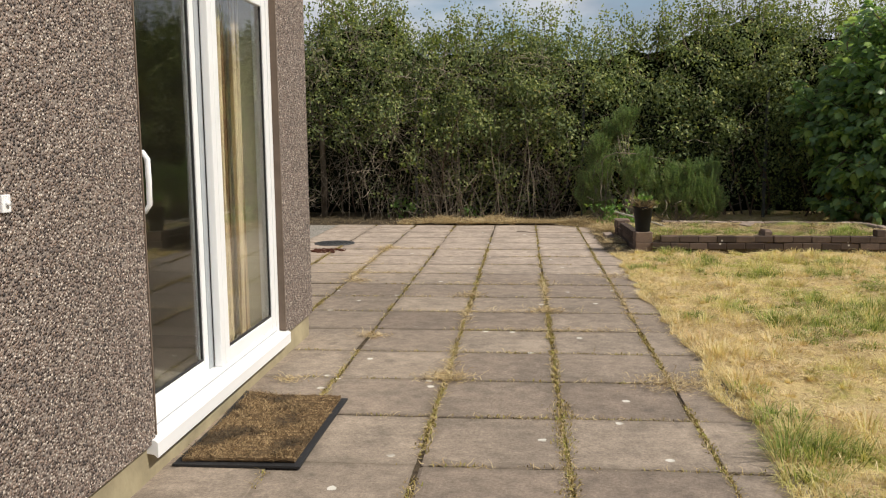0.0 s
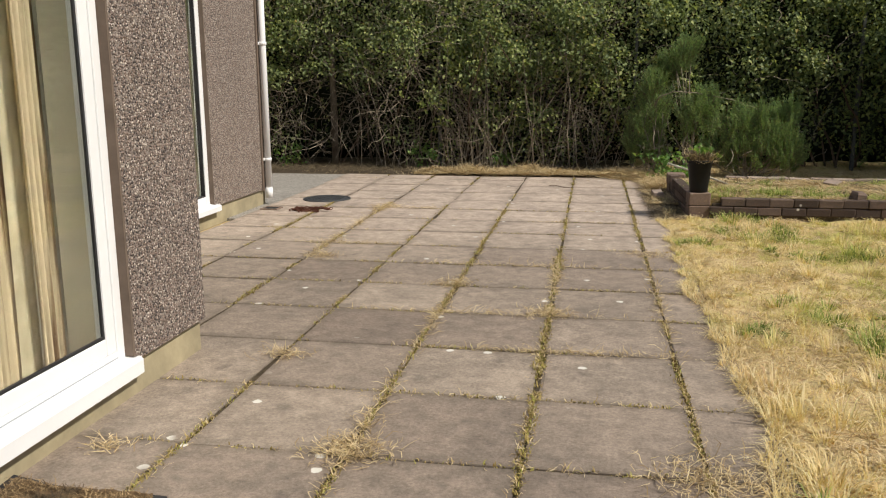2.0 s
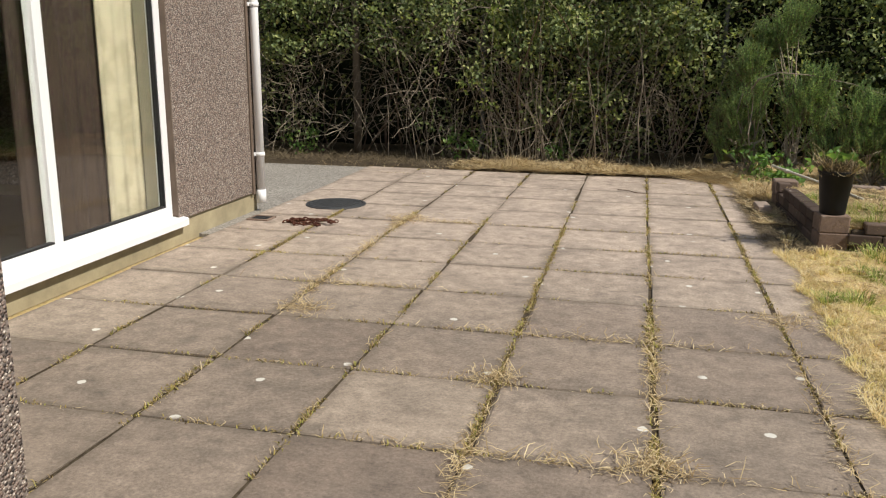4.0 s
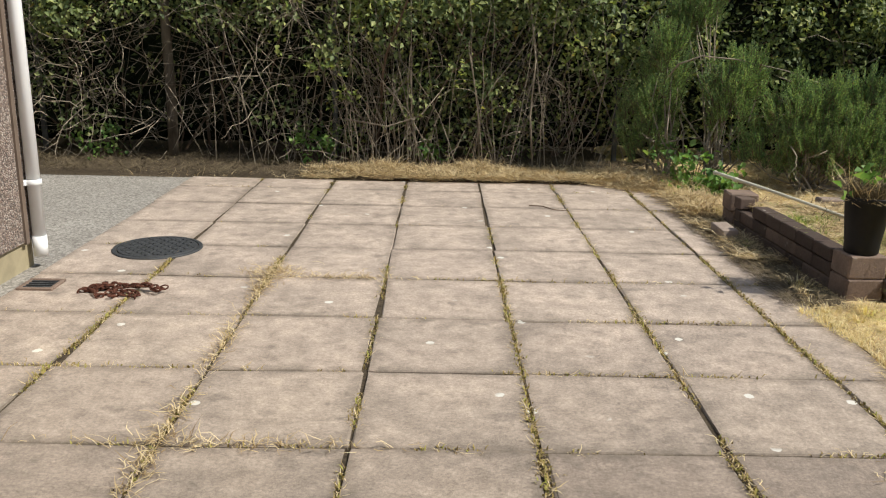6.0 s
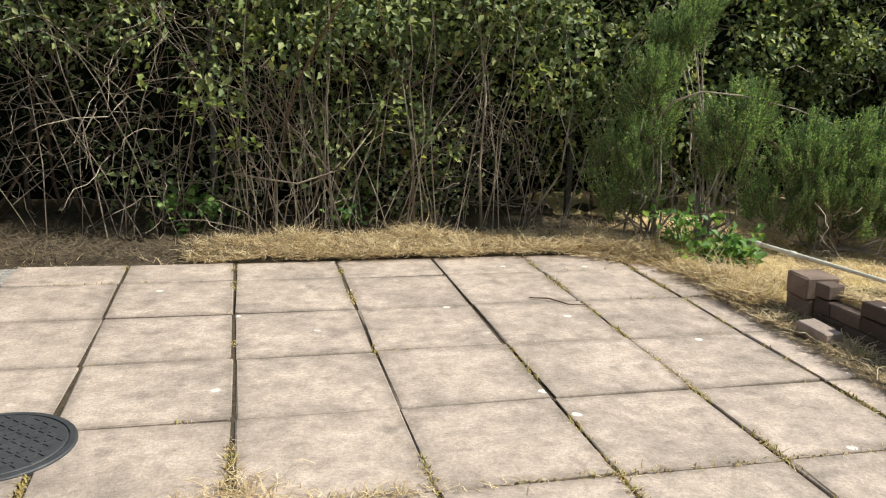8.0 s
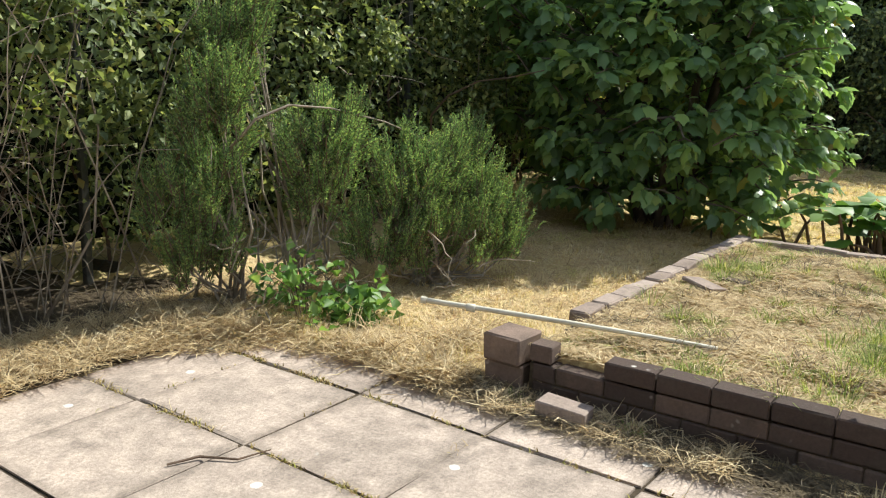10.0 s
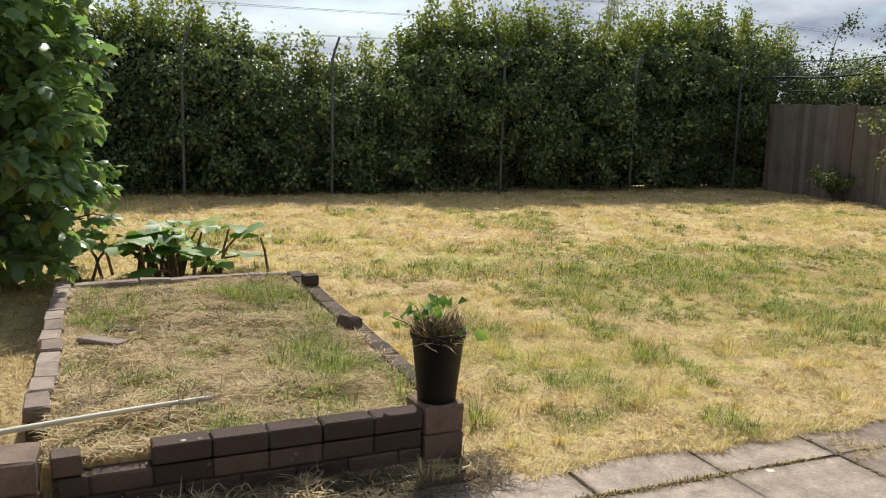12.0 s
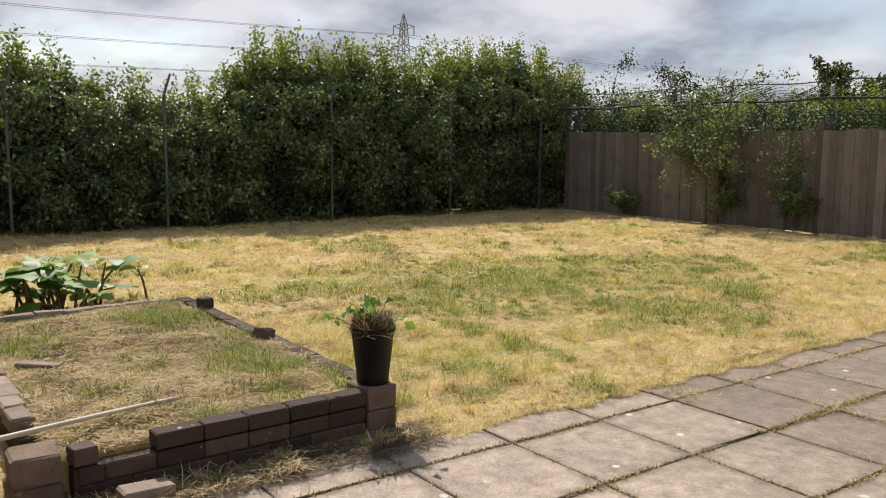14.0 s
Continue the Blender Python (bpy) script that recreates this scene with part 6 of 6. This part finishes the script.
bramble([(2.18, 3.62, 0.86), (2.25, 3.50, 1.02), (2.42, 3.44, 1.09), (2.70, 3.42, 1.07), (3.10, 3.38, 0.99), (3.55, 3.33, 0.84)], 0.009)
bramble([(1.15, 4.15, 0.0), (1.10, 4.1, 0.5), (1.13, 4.12, 1.0), (1.05, 4.15, 1.6), (1.1, 4.2, 2.1)], 0.011)
bramble([(1.45, 4.12, 0.02), (1.7, 4.05, 0.45), (1.78, 4.1, 0.95), (1.7, 4.15, 1.5)], 0.009)
bramble([(0.65, 4.18, 0.0), (0.62, 4.15, 0.6), (0.52, 4.1, 1.1), (0.6, 4.2, 1.7)], 0.010)
bramble([(-0.6, 4.05, 0.45), (-0.2, 3.95, 0.40), (0.1, 3.95, 0.5), (0.3, 4.0, 0.75)], 0.008)
bramble([(-1.5, 4.2, 1.3), (-1.1, 4.0, 1.65), (-0.7, 3.95, 1.75), (-0.2, 4.0, 1.7)], 0.008)

def cane_thicket():
    """Long bare stems leaning out of the old hedge, some arching back to the ground."""
    t = thing("bramble_thicket", "thicket of long bare grey-brown bramble canes", "bramble")
    q = random.Random(88)
    bm = bmesh.new()
    leafy = []
    for _ in range(105):
        x = q.choice((q.gauss(0.75, 0.5), q.gauss(-0.35, 0.45), q.uniform(-1.9, 2.1)))
        a = Vector((x, q.uniform(3.98, 4.3), 0.0))
        h = q.uniform(0.7, 2.3)
        lean = q.gauss(0, 0.35)
        top = a + Vector((lean * h * 0.6, q.uniform(-0.25, 0.1), h))
        end = top + Vector((lean + q.gauss(0, .25), q.uniform(-0.2, 0.1), q.choice((-0.45, -0.2, 0.15)) * q.random()))
        pts = []
        for i in range(9):
            f = i / 8
            p = a * (1 - f) ** 2 + top * 2 * f * (1 - f) + end * f * f
            pts.append(p + Vector((q.gauss(0, .012), q.gauss(0, .012), q.gauss(0, .012))))
        for p in pts:
            p.z = max(p.z, 0.0)
        r = q.uniform(0.0024, 0.0052)
        tube(pts, [r * (1 - 0.65 * i / 8) for i in range(9)], 4, bm, False)
        if q.random() < 0.5:
            leafy += [pts[k][:] for k in (5, 6, 7, 8)]
    tagged(part("cane", bm, M["twig"], t, "bare grey-brown canes"), kind="stuff")
    c = np.array(leafy)
    tagged(soup("leaves", clumps(c, np.tile([0, -0.5, 0.7], (len(c), 1)), 5, 0.035, 0.05, 0.038, 0.9, 0.1, 89), LEAF, M["shoot"], t, "yellowing bramble leaves"), kind="stuff")


cane_thicket()
stick = thing("fallen_twig", "thin bare twig lying on the patio", "twig")
part("stalk", tube([(0.95, 2.50, 0.008), (1.05, 2.46, 0.012), (1.12, 2.35, 0.010), (1.24, 2.32, 0.010)], [0.004, 0.005, 0.004, 0.002], 6), M["stem"], stick)


# ---- patio slabs, joints ----
def slab_mesh(sx, sy, seed):
    q = random.Random(seed)
    bm = box((-sx / 2, -sy / 2, -0.03), (sx / 2, sy / 2, 0.0), 0.005, 1)
    for v in bm.verts:
        cxy = abs(v.co.x) / (sx / 2) > 0.9 and abs(v.co.y) / (sy / 2) > 0.9
        v.co.x += q.uniform(-.003, .003) - (math.copysign(q.choice((0, 0, 0.012)), v.co.x) if cxy and v.co.z > -0.01 else 0)
        v.co.y += q.uniform(-.003, .003)
    me = bpy.data.meshes.new("slab")
    bm.to_mesh(me)
    bm.free()
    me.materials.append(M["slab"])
    return me


def lay_slabs():
    q = random.Random(17)
    full = [slab_mesh(0.599, 0.600, 200 + k) for k in range(6)]
    cut = [slab_mesh(0.272, 0.600, 220 + k) for k in range(3)]
    short = [slab_mesh(0.599, 0.385, 240 + k) for k in range(2)]
    nook = [slab_mesh(0.272, 0.385, 250)]
    for c in range(-3, 4):
        for r in range(-22, 6):
            y = W * (r + 0.5)
            x = W * (c + 0.5)
            if c == -3:
                x = -1.525
            if c == 3:
                x = 1.974
            if y < CY - 0.1 and c < -1:
                continue
            pool = cut if c == 3 else full
            if r == 5:
                pool, y = (short if c < 3 else nook), 3.245
            ob = new("slab", q.choice(pool))
            ob.parent = patio
            ob.matrix_basis = pose(x + q.uniform(-.006, .006) + 0.004 * noise.noise((0, r * .6, c)), y + q.uniform(-.006, .006), q.uniform(-.004, .002), q.uniform(-.35, .35), q.uniform(-.35, .35), q.uniform(-.6, .6) + (180 if q.random() < .5 else 0))


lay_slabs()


def joint_growth():
    g = np.random.default_rng(131)
    pts, dry = [], []
    for c in range(-2, 4):
        x0 = W * c
        for y in np.arange(-11, 3.4, 0.005):
            if x0 < -0.5 and y < CY:
                continue
            wgt = 0.30 + 0.9 * noise.noise((x0 * 3.1, y * 0.9, 1.0)) + 1.3 * noise.noise((x0 * 7.1, y * 3.6, 6.0)) + (0.45 if c == 2 and y < 0.2 else 0) + (0.3 if c in (1, 3) else 0) - (0.5 if y > 1.0 and c < 2 else 0)
            if g.random() < wgt:
                wide = 0.008 + (0.014 if c == 2 and y < -1.0 else 0.004) * max(0, wgt)
                for _ in range(7 if c == 2 and y < -1.0 else 4):
                    (pts if g.random() < 0.62 else dry).append((x0 + 0.012 * noise.noise((c, y * 2.5, 4)) + g.normal(0, wide * (0.6 + 0.9 * max(0.0, 0.3 + noise.noise((x0, y * 5.0, 2))))), y, g.uniform(-0.012, 0.0)))
    for r in range(-18, 6):
        y0 = W * r
        for x in np.arange(-1.7, 2.05, 0.006):
            if x < FX and y0 < CY:
                continue
            wgt = 0.22 + 1.0 * noise.noise((x * 1.1, y0 * 2.3, 4.0)) + 1.1 * noise.noise((x * 4.5, y0 * 2.3, 8.0)) + (0.25 if y0 < 0 and x > 0.5 else 0) - (0.4 if y0 > 0.7 else 0)
            if g.random() < wgt:
                for _ in range(2):
                    (pts if g.random() < 0.5 else dry).append((x, y0 + g.normal(0, 0.009), g.uniform(-0.010, 0.0)))
    pts, dry = np.array(pts), np.array(dry)
    ob = soup("joint_moss", blades(pts, np.full(len(pts), 0.016), 0.0030, 0.9, 132), BLADE, M["moss"])
    tagged(ob, "yellow-green moss growing in the slab joints", "moss", kind="stuff")
    ob = soup("joint_straw", stalks(dry, 0.034, 133, 0.35, 0.0013), BLADE, M["straw"])
    tagged(ob, "dry grass bits caught in the slab joints", "straw", kind="stuff")
    heap = []
    for x, y, n, s in ((0.62, -4.85, 420, 0.07), (1.85, -4.9, 600, 0.12), (0.60, -2.4, 220, 0.06), (1.22, -3.0, 260, 0.07), (-0.5, -1.7, 220, 0.07), (-0.6, 0.65, 300, 0.09), (1.85, -1.35, 240, 0.08), (0.02, -3.9, 160, 0.05), (-0.25, -4.95, 90, 0.04)):
        heap.append(np.column_stack([g.normal(x, s, n), g.normal(y, s * 0.8, n), np.abs(g.normal(0.004, 0.006, n))]))
    for x, y, n, s in ((-0.61, -1.3, 260, 0.25), (-0.61, -0.35, 200, 0.22), (-0.61, 0.45, 260, 0.16), (0.61, -3.2, 260, 0.3), (1.22, -2.2, 260, 0.4), (0.61, -4.7, 220, 0.25), (1.83, -2.6, 260, 0.5)):
        heap.append(np.column_stack([g.normal(x, 0.022, n), g.normal(y, s, n), np.abs(g.normal(0.002, 0.005, n))]))
    for x, y, n, s in ((0.9, -3.05, 220, 0.35), (1.0, -1.83, 200, 0.4), (-0.35, -1.22, 180, 0.3), (-0.2, 0.6, 160, 0.2), (1.4, -3.66, 220, 0.3)):
        heap.append(np.column_stack([g.normal(x, s, n), g.normal(y, 0.018, n), np.abs(g.normal(0.002, 0.005, n))]))
    heap = np.concatenate(heap)
    ob = soup("straw_clump", stalks(heap, 0.06, 134, 0.3, 0.0014), BLADE, M["straw"])
    tagged(ob, "small drifts of dry straw on the slabs", "straw", kind="stuff")


joint_growth()
